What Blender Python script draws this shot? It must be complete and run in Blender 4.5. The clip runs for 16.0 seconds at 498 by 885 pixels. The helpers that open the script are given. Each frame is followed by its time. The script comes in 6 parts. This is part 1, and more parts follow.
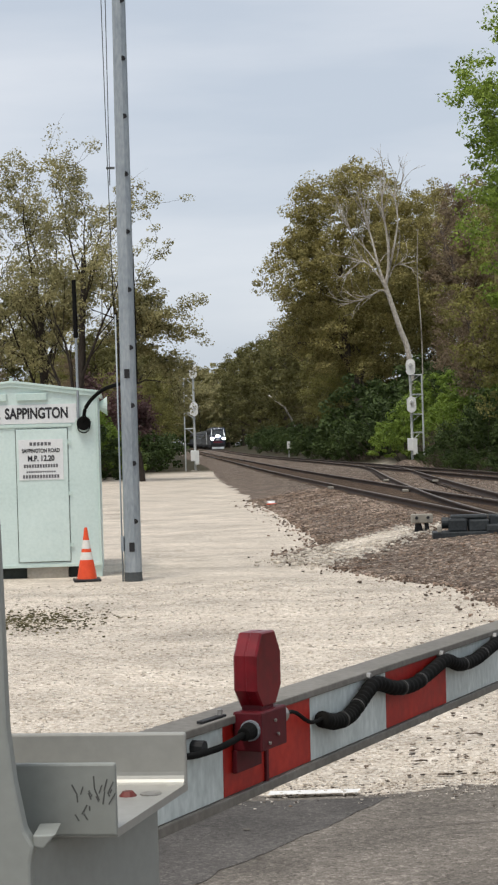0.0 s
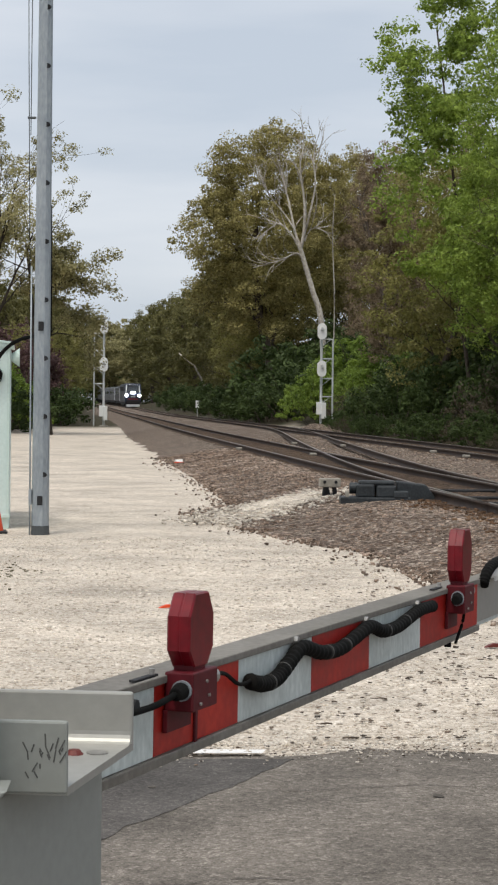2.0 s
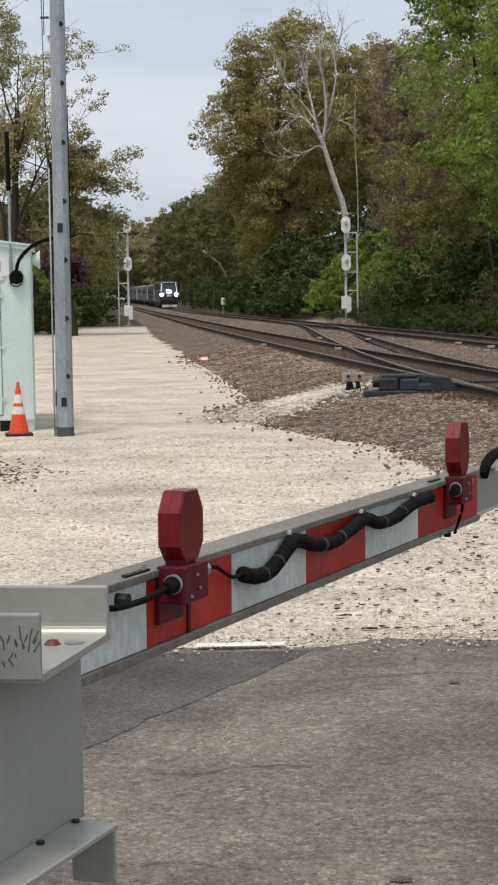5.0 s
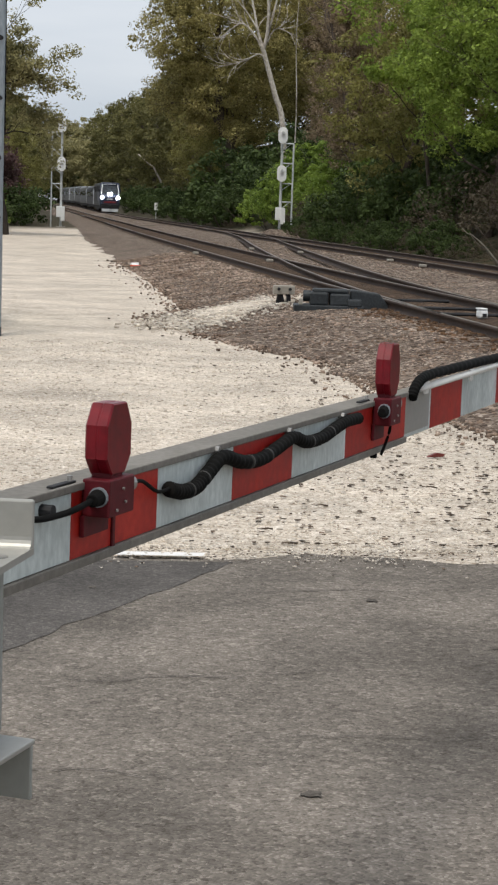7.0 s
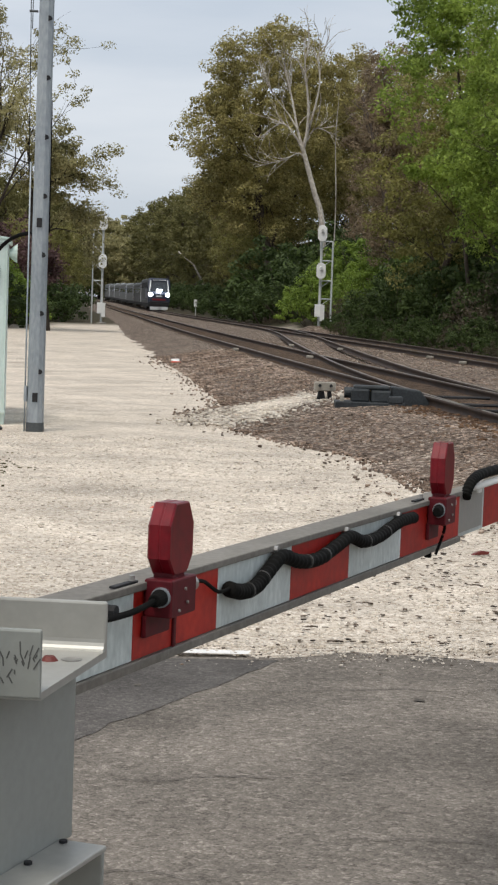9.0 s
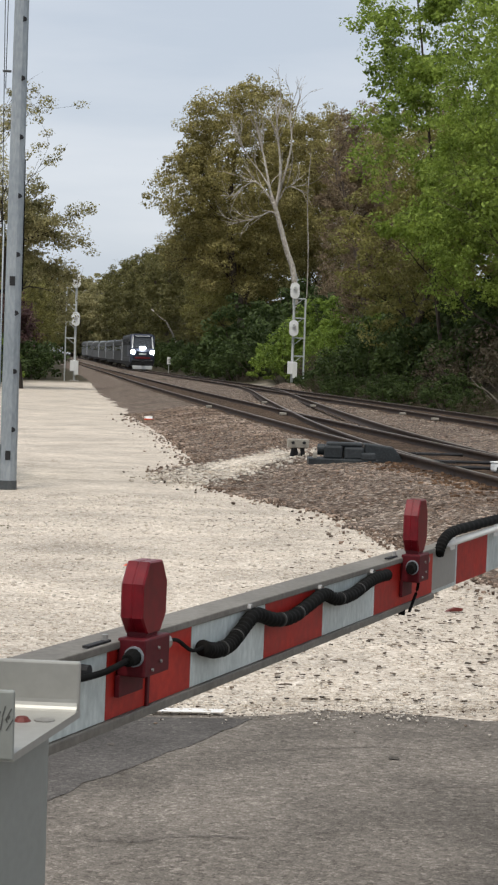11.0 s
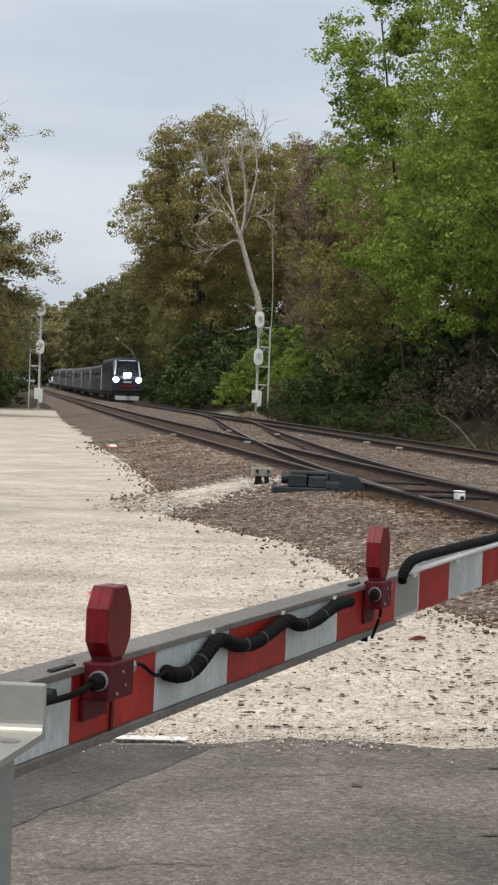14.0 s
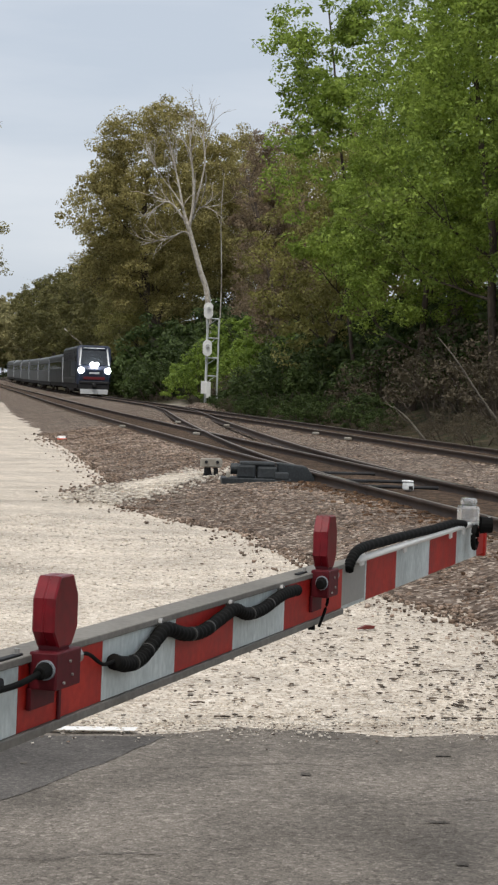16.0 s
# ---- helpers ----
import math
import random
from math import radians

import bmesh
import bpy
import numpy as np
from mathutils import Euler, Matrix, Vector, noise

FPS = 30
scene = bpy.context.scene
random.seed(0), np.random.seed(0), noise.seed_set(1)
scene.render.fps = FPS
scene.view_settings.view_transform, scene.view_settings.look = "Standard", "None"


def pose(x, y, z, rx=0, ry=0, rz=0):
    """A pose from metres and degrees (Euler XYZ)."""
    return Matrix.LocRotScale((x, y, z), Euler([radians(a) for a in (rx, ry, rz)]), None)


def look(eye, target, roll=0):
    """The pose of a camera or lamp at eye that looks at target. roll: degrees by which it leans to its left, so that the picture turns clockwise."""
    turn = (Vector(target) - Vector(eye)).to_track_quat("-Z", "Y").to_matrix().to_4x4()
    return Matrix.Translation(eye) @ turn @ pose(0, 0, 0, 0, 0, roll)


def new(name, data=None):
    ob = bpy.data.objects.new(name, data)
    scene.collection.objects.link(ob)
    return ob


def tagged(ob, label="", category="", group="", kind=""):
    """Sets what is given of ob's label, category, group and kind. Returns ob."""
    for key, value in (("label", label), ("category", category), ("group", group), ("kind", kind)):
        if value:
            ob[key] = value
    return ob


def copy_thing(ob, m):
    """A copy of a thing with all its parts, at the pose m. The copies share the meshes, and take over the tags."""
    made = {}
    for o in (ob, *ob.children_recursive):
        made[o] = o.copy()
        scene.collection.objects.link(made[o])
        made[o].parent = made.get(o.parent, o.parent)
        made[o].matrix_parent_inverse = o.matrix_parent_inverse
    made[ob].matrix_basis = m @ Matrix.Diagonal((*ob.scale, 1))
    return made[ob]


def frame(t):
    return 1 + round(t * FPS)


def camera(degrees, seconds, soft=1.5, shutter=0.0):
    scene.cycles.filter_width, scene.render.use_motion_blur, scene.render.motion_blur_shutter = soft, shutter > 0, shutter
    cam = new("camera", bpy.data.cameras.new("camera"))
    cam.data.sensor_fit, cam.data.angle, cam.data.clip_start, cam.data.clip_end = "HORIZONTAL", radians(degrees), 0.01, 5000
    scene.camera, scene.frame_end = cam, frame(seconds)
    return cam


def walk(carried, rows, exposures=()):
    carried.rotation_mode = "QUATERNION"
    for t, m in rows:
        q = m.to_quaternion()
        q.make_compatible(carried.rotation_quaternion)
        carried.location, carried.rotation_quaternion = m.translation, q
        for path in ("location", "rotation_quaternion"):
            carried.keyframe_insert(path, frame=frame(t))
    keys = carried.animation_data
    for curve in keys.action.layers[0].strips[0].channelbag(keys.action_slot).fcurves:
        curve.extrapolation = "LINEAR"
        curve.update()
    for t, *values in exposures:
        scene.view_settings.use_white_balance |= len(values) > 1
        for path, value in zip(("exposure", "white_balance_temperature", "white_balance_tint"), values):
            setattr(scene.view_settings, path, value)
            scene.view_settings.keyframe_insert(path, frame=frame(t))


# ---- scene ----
PATH = [
    (0, (0.01, 0.075, 1.745), (0.006, 2.075, 1.747), -1.7),
    (0.5, (-0.003, 0.038, 1.747), (0.031, 2.038, 1.714), 0.4),
    (1, (-0.035, 0.009, 1.763), (0.002, 2.008, 1.74), 1.1),
    (1.5, (-0.043, 0.026, 1.747), (-0.006, 2.026, 1.724), 0.3),
    (2, (-0.044, 0.089, 1.748), (0.054, 2.086, 1.704), 0.6),
    (2.5, (-0.073, 0.102, 1.758), (0.094, 2.094, 1.726), 0.5),
    (3, (-0.072, 0.077, 1.764), (0.128, 2.067, 1.759), -0.6),
    (3.5, (-0.058, 0.068, 1.772), (0.102, 2.062, 1.762), -0.9),
    (3.7, (-0.067, 0.05, 1.766), (0.069, 2.045, 1.741), -1.0),
    (5.8, (0.067, -0.016, 1.758), (0.127, 1.972, 1.546), -0.8),
    (6, (0.062, -0.009, 1.758), (0.149, 1.976, 1.536), -1.2),
    (6.5, (0.049, 0.009, 1.758), (0.17, 1.987, 1.49), 0.0),
    (7, (0.016, 0.013, 1.769), (0.165, 1.991, 1.511), 1.9),
    (7.5, (-0.005, 0.032, 1.775), (0.157, 2.018, 1.605), 1.7),
    (8, (-0.02, 0.016, 1.778), (0.115, 2.009, 1.691), 1.3),
    (8.5, (-0.022, 0.008, 1.774), (0.097, 2.001, 1.664), 1.2),
    (9, (-0.024, 0.03, 1.773), (0.08, 2.021, 1.619), 2.0),
    (9.5, (-0.023, 0.015, 1.776), (0.092, 2.009, 1.677), 1.9),
    (9.7, (-0.019, 0.007, 1.776), (0.12, 2.0, 1.702), 1.8),
    (11.8, (-0.026, 0.036, 1.775), (0.081, 2.03, 1.677), 2.0),
    (12, (-0.023, -0.001, 1.78), (0.064, 1.995, 1.695), 1.8),
    (12.5, (-0.023, 0.0, 1.776), (0.07, 1.996, 1.703), 1.6),
    (13, (-0.025, 0.005, 1.773), (0.102, 1.999, 1.69), 1.9),
    (13.5, (-0.023, -0.008, 1.774), (0.132, 1.985, 1.703), 2.2),
    (14, (-0.026, -0.007, 1.773), (0.144, 1.985, 1.716), 2.1),
    (14.5, (-0.034, 0.002, 1.775), (0.14, 1.994, 1.726), 2.1),
    (15, (-0.029, -0.003, 1.773), (0.149, 1.988, 1.723), 2.1),
    (15.5, (-0.027, -0.019, 1.773), (0.172, 1.97, 1.717), 2.2),
    (16, (-0.021, -0.024, 1.771), (0.205, 1.962, 1.706), 1.9),
]
# ---- camera ----
cam = camera(15.7, 16.0, soft=2.3)
walk(cam, [(t, look(eye, target, roll)) for t, eye, target, roll in PATH])

# ---- light: overcast spring day ----
world = bpy.data.worlds.new("overcast")
scene.world = world
world.use_nodes = True


def build_sky():
    nt = world.node_tree
    nt.nodes.clear()
    out = nt.nodes.new("ShaderNodeOutputWorld")
    bg = nt.nodes.new("ShaderNodeBackground")
    bg.inputs["Strength"].default_value = 0.13
    sky = nt.nodes.new("ShaderNodeTexSky")
    sky.sky_type = "NISHITA"
    sky.sun_disc = False
    sky.sun_elevation, sky.sun_rotation = radians(67), radians(208)
    sky.air_density, sky.dust_density = 1.0, 2.0
    co = nt.nodes.new("ShaderNodeTexCoord")
    mp = nt.nodes.new("ShaderNodeMapping")
    mp.inputs["Scale"].default_value = (1.6, 1.6, 9.0)
    n1 = nt.nodes.new("ShaderNodeTexNoise")
    n1.inputs["Scale"].default_value, n1.inputs["Detail"].default_value = 1.7, 6
    n1.inputs["Roughness"].default_value = 0.48
    ramp = nt.nodes.new("ShaderNodeValToRGB")
    ramp.color_ramp.elements[0].position, ramp.color_ramp.elements[0].color = 0.33, (4.7, 5.2, 5.9, 1)
    ramp.color_ramp.elements[1].position, ramp.color_ramp.elements[1].color = 0.66, (6.75, 6.95, 7.3, 1)
    mix = nt.nodes.new("ShaderNodeMix")
    mix.data_type = "RGBA"
    mix.inputs[0].default_value = 0.86
    nt.links.new(co.outputs["Generated"], mp.inputs["Vector"])
    nt.links.new(mp.outputs["Vector"], n1.inputs["Vector"])
    nt.links.new(n1.outputs["Fac"], ramp.inputs["Fac"])
    nt.links.new(sky.outputs["Color"], mix.inputs[6])
    nt.links.new(ramp.outputs["Color"], mix.inputs[7])
    nt.links.new(mix.outputs[2], bg.inputs["Color"])
    nt.links.new(bg.outputs["Background"], out.inputs["Surface"])


build_sky()
sun = new("sun", bpy.data.lights.new("sun", "SUN"))
sun.data.energy, sun.data.angle, sun.data.color = 2.3, radians(16), (1.0, 0.94, 0.85)
sun.matrix_world = look((-14, -26, 70), (0, 0, 0))
scene.view_settings.exposure = -0.04


# ---- materials ----
def material(name, colors, rough=0.7, metal=0.0, scale=8.0, bump=0.2, fine=60.0, spec=0.4, stretch=(1, 1, 1), island=0.0, random=0.0, dist=0.01):
    """Colours mixed by noise at two scales, with fine relief. island, random: how far pieces differ in brightness."""
    m = bpy.data.materials.new(name)
    m.use_nodes = True
    nt = m.node_tree
    b = nt.nodes["Principled BSDF"]
    b.inputs["Metallic"].default_value = metal
    b.inputs["Specular IOR Level"].default_value = spec
    co = nt.nodes.new("ShaderNodeTexCoord")
    mp = nt.nodes.new("ShaderNodeMapping")
    mp.inputs["Scale"].default_value = stretch
    nt.links.new(co.outputs["Object"], mp.inputs["Vector"])
    n1 = nt.nodes.new("ShaderNodeTexNoise")
    n1.inputs["Scale"].default_value, n1.inputs["Detail"].default_value = scale, 5
    n2 = nt.nodes.new("ShaderNodeTexNoise")
    n2.inputs["Scale"].default_value, n2.inputs["Detail"].default_value = fine, 4
    for n in (n1, n2):
        nt.links.new(mp.outputs["Vector"], n.inputs["Vector"])
    add = nt.nodes.new("ShaderNodeMath")
    add.operation = "MULTIPLY_ADD"
    add.inputs[1].default_value = 0.45
    sc = nt.nodes.new("ShaderNodeMath")
    sc.operation = "MULTIPLY"
    sc.inputs[1].default_value = 0.55
    nt.links.new(n1.outputs["Fac"], sc.inputs[0])
    nt.links.new(n2.outputs["Fac"], add.inputs[0])
    nt.links.new(sc.outputs[0], add.inputs[2])
    ramp = nt.nodes.new("ShaderNodeValToRGB")
    el = ramp.color_ramp.elements
    while len(el) < len(colors):
        el.new(0.5)
    for k, c in enumerate(colors):
        el[k].position = 0.36 + 0.28 * k / max(1, len(colors) - 1)
        el[k].color = (*c, 1)
    nt.links.new(add.outputs[0], ramp.inputs["Fac"])
    last = ramp.outputs["Color"]
    for kind, amount in (("island", island), ("random", random)):
        if amount:
            src = nt.nodes.new("ShaderNodeNewGeometry" if kind == "island" else "ShaderNodeObjectInfo")
            mr = nt.nodes.new("ShaderNodeMapRange")
            mr.inputs["To Min"].default_value, mr.inputs["To Max"].default_value = 1 - amount, 1 + amount
            nt.links.new(src.outputs["Random Per Island" if kind == "island" else "Random"], mr.inputs["Value"])
            mu = nt.nodes.new("ShaderNodeVectorMath")
            mu.operation = "SCALE"
            nt.links.new(last, mu.inputs[0])
            nt.links.new(mr.outputs[0], mu.inputs["Scale"])
            last = mu.outputs[0]
    nt.links.new(last, b.inputs["Base Color"])
    rr = nt.nodes.new("ShaderNodeMapRange")
    rr.inputs["To Min"].default_value, rr.inputs["To Max"].default_value = max(0.03, rough - 0.12), min(1, rough + 0.12)
    nt.links.new(n1.outputs["Fac"], rr.inputs["Value"])
    nt.links.new(rr.outputs[0], b.inputs["Roughness"])
    if bump:
        bp = nt.nodes.new("ShaderNodeBump")
        bp.inputs["Strength"].default_value, bp.inputs["Distance"].default_value = bump, dist
        nt.links.new(add.outputs[0], bp.inputs["Height"])
        nt.links.new(bp.outputs["Normal"], b.inputs["Normal"])
    return m


def glow(name, color, strength):
    m = bpy.data.materials.new(name)
    m.use_nodes = True
    b = m.node_tree.nodes["Principled BSDF"]
    b.inputs["Base Color"].default_value = (*color, 1)
    b.inputs["Emission Color"].default_value = (*color, 1)
    b.inputs["Emission Strength"].default_value = strength
    return m


def leaf_material(name, dark, light, trans=0.35):
    m = bpy.data.materials.new(name)
    m.use_nodes = True
    nt = m.node_tree
    b = nt.nodes["Principled BSDF"]
    b.inputs["Roughness"].default_value = 0.6
    b.inputs["Specular IOR Level"].default_value = 0.25
    geo = nt.nodes.new("ShaderNodeNewGeometry")
    co = nt.nodes.new("ShaderNodeTexCoord")
    n1 = nt.nodes.new("ShaderNodeTexNoise")
    n1.inputs["Scale"].default_value, n1.inputs["Detail"].default_value = 0.5, 4
    nt.links.new(co.outputs["Object"], n1.inputs["Vector"])
    av = nt.nodes.new("ShaderNodeMath")
    av.operation = "MULTIPLY_ADD"
    av.inputs[1].default_value = 0.38
    half = nt.nodes.new("ShaderNodeMath")
    half.operation = "MULTIPLY"
    half.inputs[1].default_value = 0.66
    nt.links.new(n1.outputs["Fac"], half.inputs[0])
    nt.links.new(geo.outputs["Random Per Island"], av.inputs[0])
    nt.links.new(half.outputs[0], av.inputs[2])
    ramp = nt.nodes.new("ShaderNodeValToRGB")
    ramp.color_ramp.elements[0].position, ramp.color_ramp.elements[0].color = 0.22, (*dark, 1)
    ramp.color_ramp.elements[1].position, ramp.color_ramp.elements[1].color = 0.80, (*light, 1)
    nt.links.new(av.outputs[0], ramp.inputs["Fac"])
    nt.links.new(ramp.outputs["Color"], b.inputs["Base Color"])
    tr = nt.nodes.new("ShaderNodeBsdfTranslucent")
    nt.links.new(ramp.outputs["Color"], tr.inputs["Color"])
    mx = nt.nodes.new("ShaderNodeMixShader")
    mx.inputs[0].default_value = trans
    nt.links.new(b.outputs[0], mx.inputs[1])
    nt.links.new(tr.outputs[0], mx.inputs[2])
    nt.links.new(mx.outputs[0], nt.nodes["Material Output"].inputs["Surface"])
    return m


def stony(name, colors, size, rough=0.9, relief=0.02, wide=0.35, large=0.8, spread=0.22):
    """Crushed stone: each cell its own tone, at two sizes, over slow changes of brightness."""
    m = bpy.data.materials.new(name)
    m.use_nodes = True
    nt = m.node_tree
    b = nt.nodes["Principled BSDF"]
    b.inputs["Roughness"].default_value = rough
    b.inputs["Specular IOR Level"].default_value = 0.2
    co = nt.nodes.new("ShaderNodeTexCoord")
    tone, height = [], []
    for s in (1.0 / size, 0.4 / size):
        v = nt.nodes.new("ShaderNodeTexVoronoi")
        v.inputs["Scale"].default_value = s
        nt.links.new(co.outputs["Object"], v.inputs["Vector"])
        sp = nt.nodes.new("ShaderNodeSeparateColor")
        nt.links.new(v.outputs["Color"], sp.inputs[0])
        tone.append(sp.outputs[0])
        height.append(v.outputs["Distance"])
    mixv = nt.nodes.new("ShaderNodeMix")
    mixv.inputs[0].default_value = wide
    nt.links.new(tone[0], mixv.inputs[2])
    nt.links.new(tone[1], mixv.inputs[3])
    ramp = nt.nodes.new("ShaderNodeValToRGB")
    el = ramp.color_ramp.elements
    while len(el) < len(colors):
        el.new(0.5)
    for k, c in enumerate(colors):
        el[k].position, el[k].color = 0.08 + 0.84 * k / (len(colors) - 1), (*c, 1)
    nt.links.new(mixv.outputs[0], ramp.inputs["Fac"])
    n1 = nt.nodes.new("ShaderNodeTexNoise")
    n1.inputs["Scale"].default_value, n1.inputs["Detail"].default_value = large, 6
    nt.links.new(co.outputs["Object"], n1.inputs["Vector"])
    mr = nt.nodes.new("ShaderNodeMapRange")
    mr.inputs["From Min"].default_value, mr.inputs["From Max"].default_value = 0.3, 0.7
    mr.inputs["To Min"].default_value, mr.inputs["To Max"].default_value = 1 - spread, 1 + spread
    nt.links.new(n1.outputs["Fac"], mr.inputs["Value"])
    sc = nt.nodes.new("ShaderNodeVectorMath")
    sc.operation = "SCALE"
    nt.links.new(ramp.outputs["Color"], sc.inputs[0])
    nt.links.new(mr.outputs[0], sc.inputs["Scale"])
    nt.links.new(sc.outputs[0], b.inputs["Base Color"])
    bp = nt.nodes.new("ShaderNodeBump")
    bp.invert = True
    bp.inputs["Strength"].default_value, bp.inputs["Distance"].default_value = 0.8, relief
    nt.links.new(height[0], bp.inputs["Height"])
    nt.links.new(bp.outputs["Normal"], b.inputs["Normal"])
    return m


def ground_material():
    """Pale crushed limestone with packed wheel marks, going over to leaf litter and grass away from the lot."""
    m = stony("lot_gravel", [(0.31, 0.252, 0.192), (0.46, 0.395, 0.322), (0.545, 0.48, 0.40), (0.615, 0.548, 0.465), (0.75, 0.685, 0.60)], 0.017, relief=0.006, large=0.5, spread=0.13)
    nt = m.node_tree
    b = nt.nodes["Principled BSDF"]
    was = b.inputs["Base Color"].links[0].from_socket
    # packed and dusty streaks along the lot
    tc = nt.nodes.new("ShaderNodeTexCoord")
    sm = nt.nodes.new("ShaderNodeMapping")
    sm.inputs["Scale"].default_value = (0.75, 0.9, 1.0)
    sn = nt.nodes.new("ShaderNodeTexNoise")
    sn.inputs["Scale"].default_value, sn.inputs["Detail"].default_value = 1.3, 9
    sn.inputs["Roughness"].default_value = 0.65
    sr = nt.nodes.new("ShaderNodeMapRange")
    sr.inputs["From Min"].default_value, sr.inputs["From Max"].default_value = 0.36, 0.56
    sr.inputs["To Min"].default_value, sr.inputs["To Max"].default_value = 0.78, 1.06
    sv = nt.nodes.new("ShaderNodeVectorMath")
    sv.operation = "SCALE"
    nt.links.new(tc.outputs["Object"], sm.inputs["Vector"])
    nt.links.new(sm.outputs["Vector"], sn.inputs["Vector"])
    nt.links.new(sn.outputs["Fac"], sr.inputs["Value"])
    nt.links.new(was, sv.inputs[0])
    nt.links.new(sr.outputs[0], sv.inputs["Scale"])
    was = sv.outputs[0]
    geo = nt.nodes.new("ShaderNodeNewGeometry")
    sep = nt.nodes.new("ShaderNodeSeparateXYZ")
    nt.links.new(geo.outputs["Position"], sep.inputs[0])
    wob = nt.nodes.new("ShaderNodeTexNoise")
    wob.inputs["Scale"].default_value = 0.35
    nt.links.new(geo.outputs["Position"], wob.inputs["Vector"])
    # away from the lot: beyond a line that runs from beside the shed to the far signal
    line = nt.nodes.new("ShaderNodeMath")
    line.operation = "MULTIPLY_ADD"
    line.inputs[1].default_value = -1.0
    nt.links.new(sep.outputs["X"], line.inputs[0])
    nt.links.new(sep.outputs["Y"], line.inputs[2])
    add = nt.nodes.new("ShaderNodeMath")
    add.operation = "MULTIPLY_ADD"
    add.inputs[1].default_value = 14.0
    nt.links.new(wob.outputs["Fac"], add.inputs[0])
    nt.links.new(line.outputs[0], add.inputs[2])
    mr = nt.nodes.new("ShaderNodeMapRange")
    mr.inputs["From Min"].default_value, mr.inputs["From Max"].default_value = 124, 138
    nt.links.new(add.outputs[0], mr.inputs["Value"])
    right = nt.nodes.new("ShaderNodeMapRange")
    right.inputs["From Min"].default_value, right.inputs["From Max"].default_value = 9.0, 10.5
    nt.links.new(sep.outputs["X"], right.inputs["Value"])
    mxm = nt.nodes.new("ShaderNodeMath")
    mxm.operation = "MAXIMUM"
    nt.links.new(mr.outputs[0], mxm.inputs[0])
    nt.links.new(right.outputs[0], mxm.inputs[1])
    litter = nt.nodes.new("ShaderNodeValToRGB")
    e = litter.color_ramp.elements
    e[0].position, e[0].color = 0.35, (0.020, 0.026, 0.010, 1)
    e[1].position, e[1].color = 0.65, (0.075, 0.055, 0.034, 1)
    n3 = nt.nodes.new("ShaderNodeTexNoise")
    n3.inputs["Scale"].default_value, n3.inputs["Detail"].default_value = 1.3, 6
    nt.links.new(geo.outputs["Position"], n3.inputs["Vector"])
    nt.links.new(n3.outputs["Fac"], litter.inputs["Fac"])
    mix = nt.nodes.new("ShaderNodeMix")
    mix.data_type = "RGBA"
    nt.links.new(mxm.outputs[0], mix.inputs[0])
    nt.links.new(was, mix.inputs[6])
    nt.links.new(litter.outputs["Color"], mix.inputs[7])
    nt.links.new(mix.outputs[2], b.inputs["Base Color"])
    return m


M_GROUND = ground_material()
M_STONE = material("limestone_chips", [(0.42, 0.36, 0.29), (0.58, 0.52, 0.44), (0.74, 0.685, 0.61)], 0.9, 0, 3, 0.3, 90, 0.2, island=0.30)
M_BALLAST = stony("ballast", [(0.030, 0.020, 0.014), (0.078, 0.054, 0.039), (0.120, 0.088, 0.067), (0.18, 0.142, 0.114), (0.44, 0.375, 0.31)], 0.042, relief=0.02, wide=0.25)
M_BSTONE = material("ballast_stone", [(0.105, 0.070, 0.050), (0.20, 0.146, 0.110), (0.42, 0.345, 0.285)], 0.9, 0, 1.0, 0.3, 50, 0.2, island=0.72)
M_BED = stony("oil_stained_bed", [(0.015, 0.009, 0.006), (0.042, 0.025, 0.015), (0.082, 0.052, 0.032), (0.16, 0.112, 0.075)], 0.05, relief=0.03)
M_RUSTSTONE = material("rusty_stone", [(0.050, 0.028, 0.016), (0.105, 0.060, 0.034), (0.20, 0.128, 0.080)], 0.9, 0, 1.0, 0.3, 50, 0.2, island=0.55)
M_DEBRIS = material("leaf_debris", [(0.045, 0.036, 0.029), (0.10, 0.078, 0.06), (0.19, 0.14, 0.105)], 0.9, 0, 2, 0.2, 30, 0.2, island=0.5)
M_ASPHALT = stony("worn_asphalt", [(0.085, 0.073, 0.060), (0.13, 0.114, 0.096), (0.157, 0.138, 0.118), (0.185, 0.163, 0.14), (0.28, 0.25, 0.214)], 0.0095, 0.85, 0.004, 0.45, 1.1, 0.36)
M_PATCH = stony("asphalt_patch", [(0.058, 0.053, 0.049), (0.082, 0.075, 0.069), (0.096, 0.088, 0.081), (0.15, 0.137, 0.125)], 0.0095, 0.85, 0.003, 0.35, 1.0, 0.3)
M_PIT = stony("broken_asphalt", [(0.065, 0.057, 0.048), (0.095, 0.084, 0.072), (0.13, 0.116, 0.10)], 0.012, 0.9, 0.004, 0.3, 3.0, 0.3)
M_LINE = material("road_paint", [(0.66, 0.65, 0.62), (0.80, 0.79, 0.77)], 0.7, 0, 9, 0.2, 80)
M_RAIL = material("rusty_rail", [(0.030, 0.019, 0.014), (0.052, 0.034, 0.025), (0.08, 0.054, 0.04)], 0.75, 0.1, 3, 0.3, 40)
M_SHINE = material("rail_head", [(0.14, 0.11, 0.09), (0.28, 0.25, 0.22)], 0.4, 0.7, 3, 0.1, 40)
M_TIE = material("oiled_tie", [(0.035, 0.026, 0.02), (0.07, 0.052, 0.04), (0.12, 0.09, 0.07)], 0.85, 0, 4, 0.6, 40, stretch=(1, 6, 6), random=0.35)
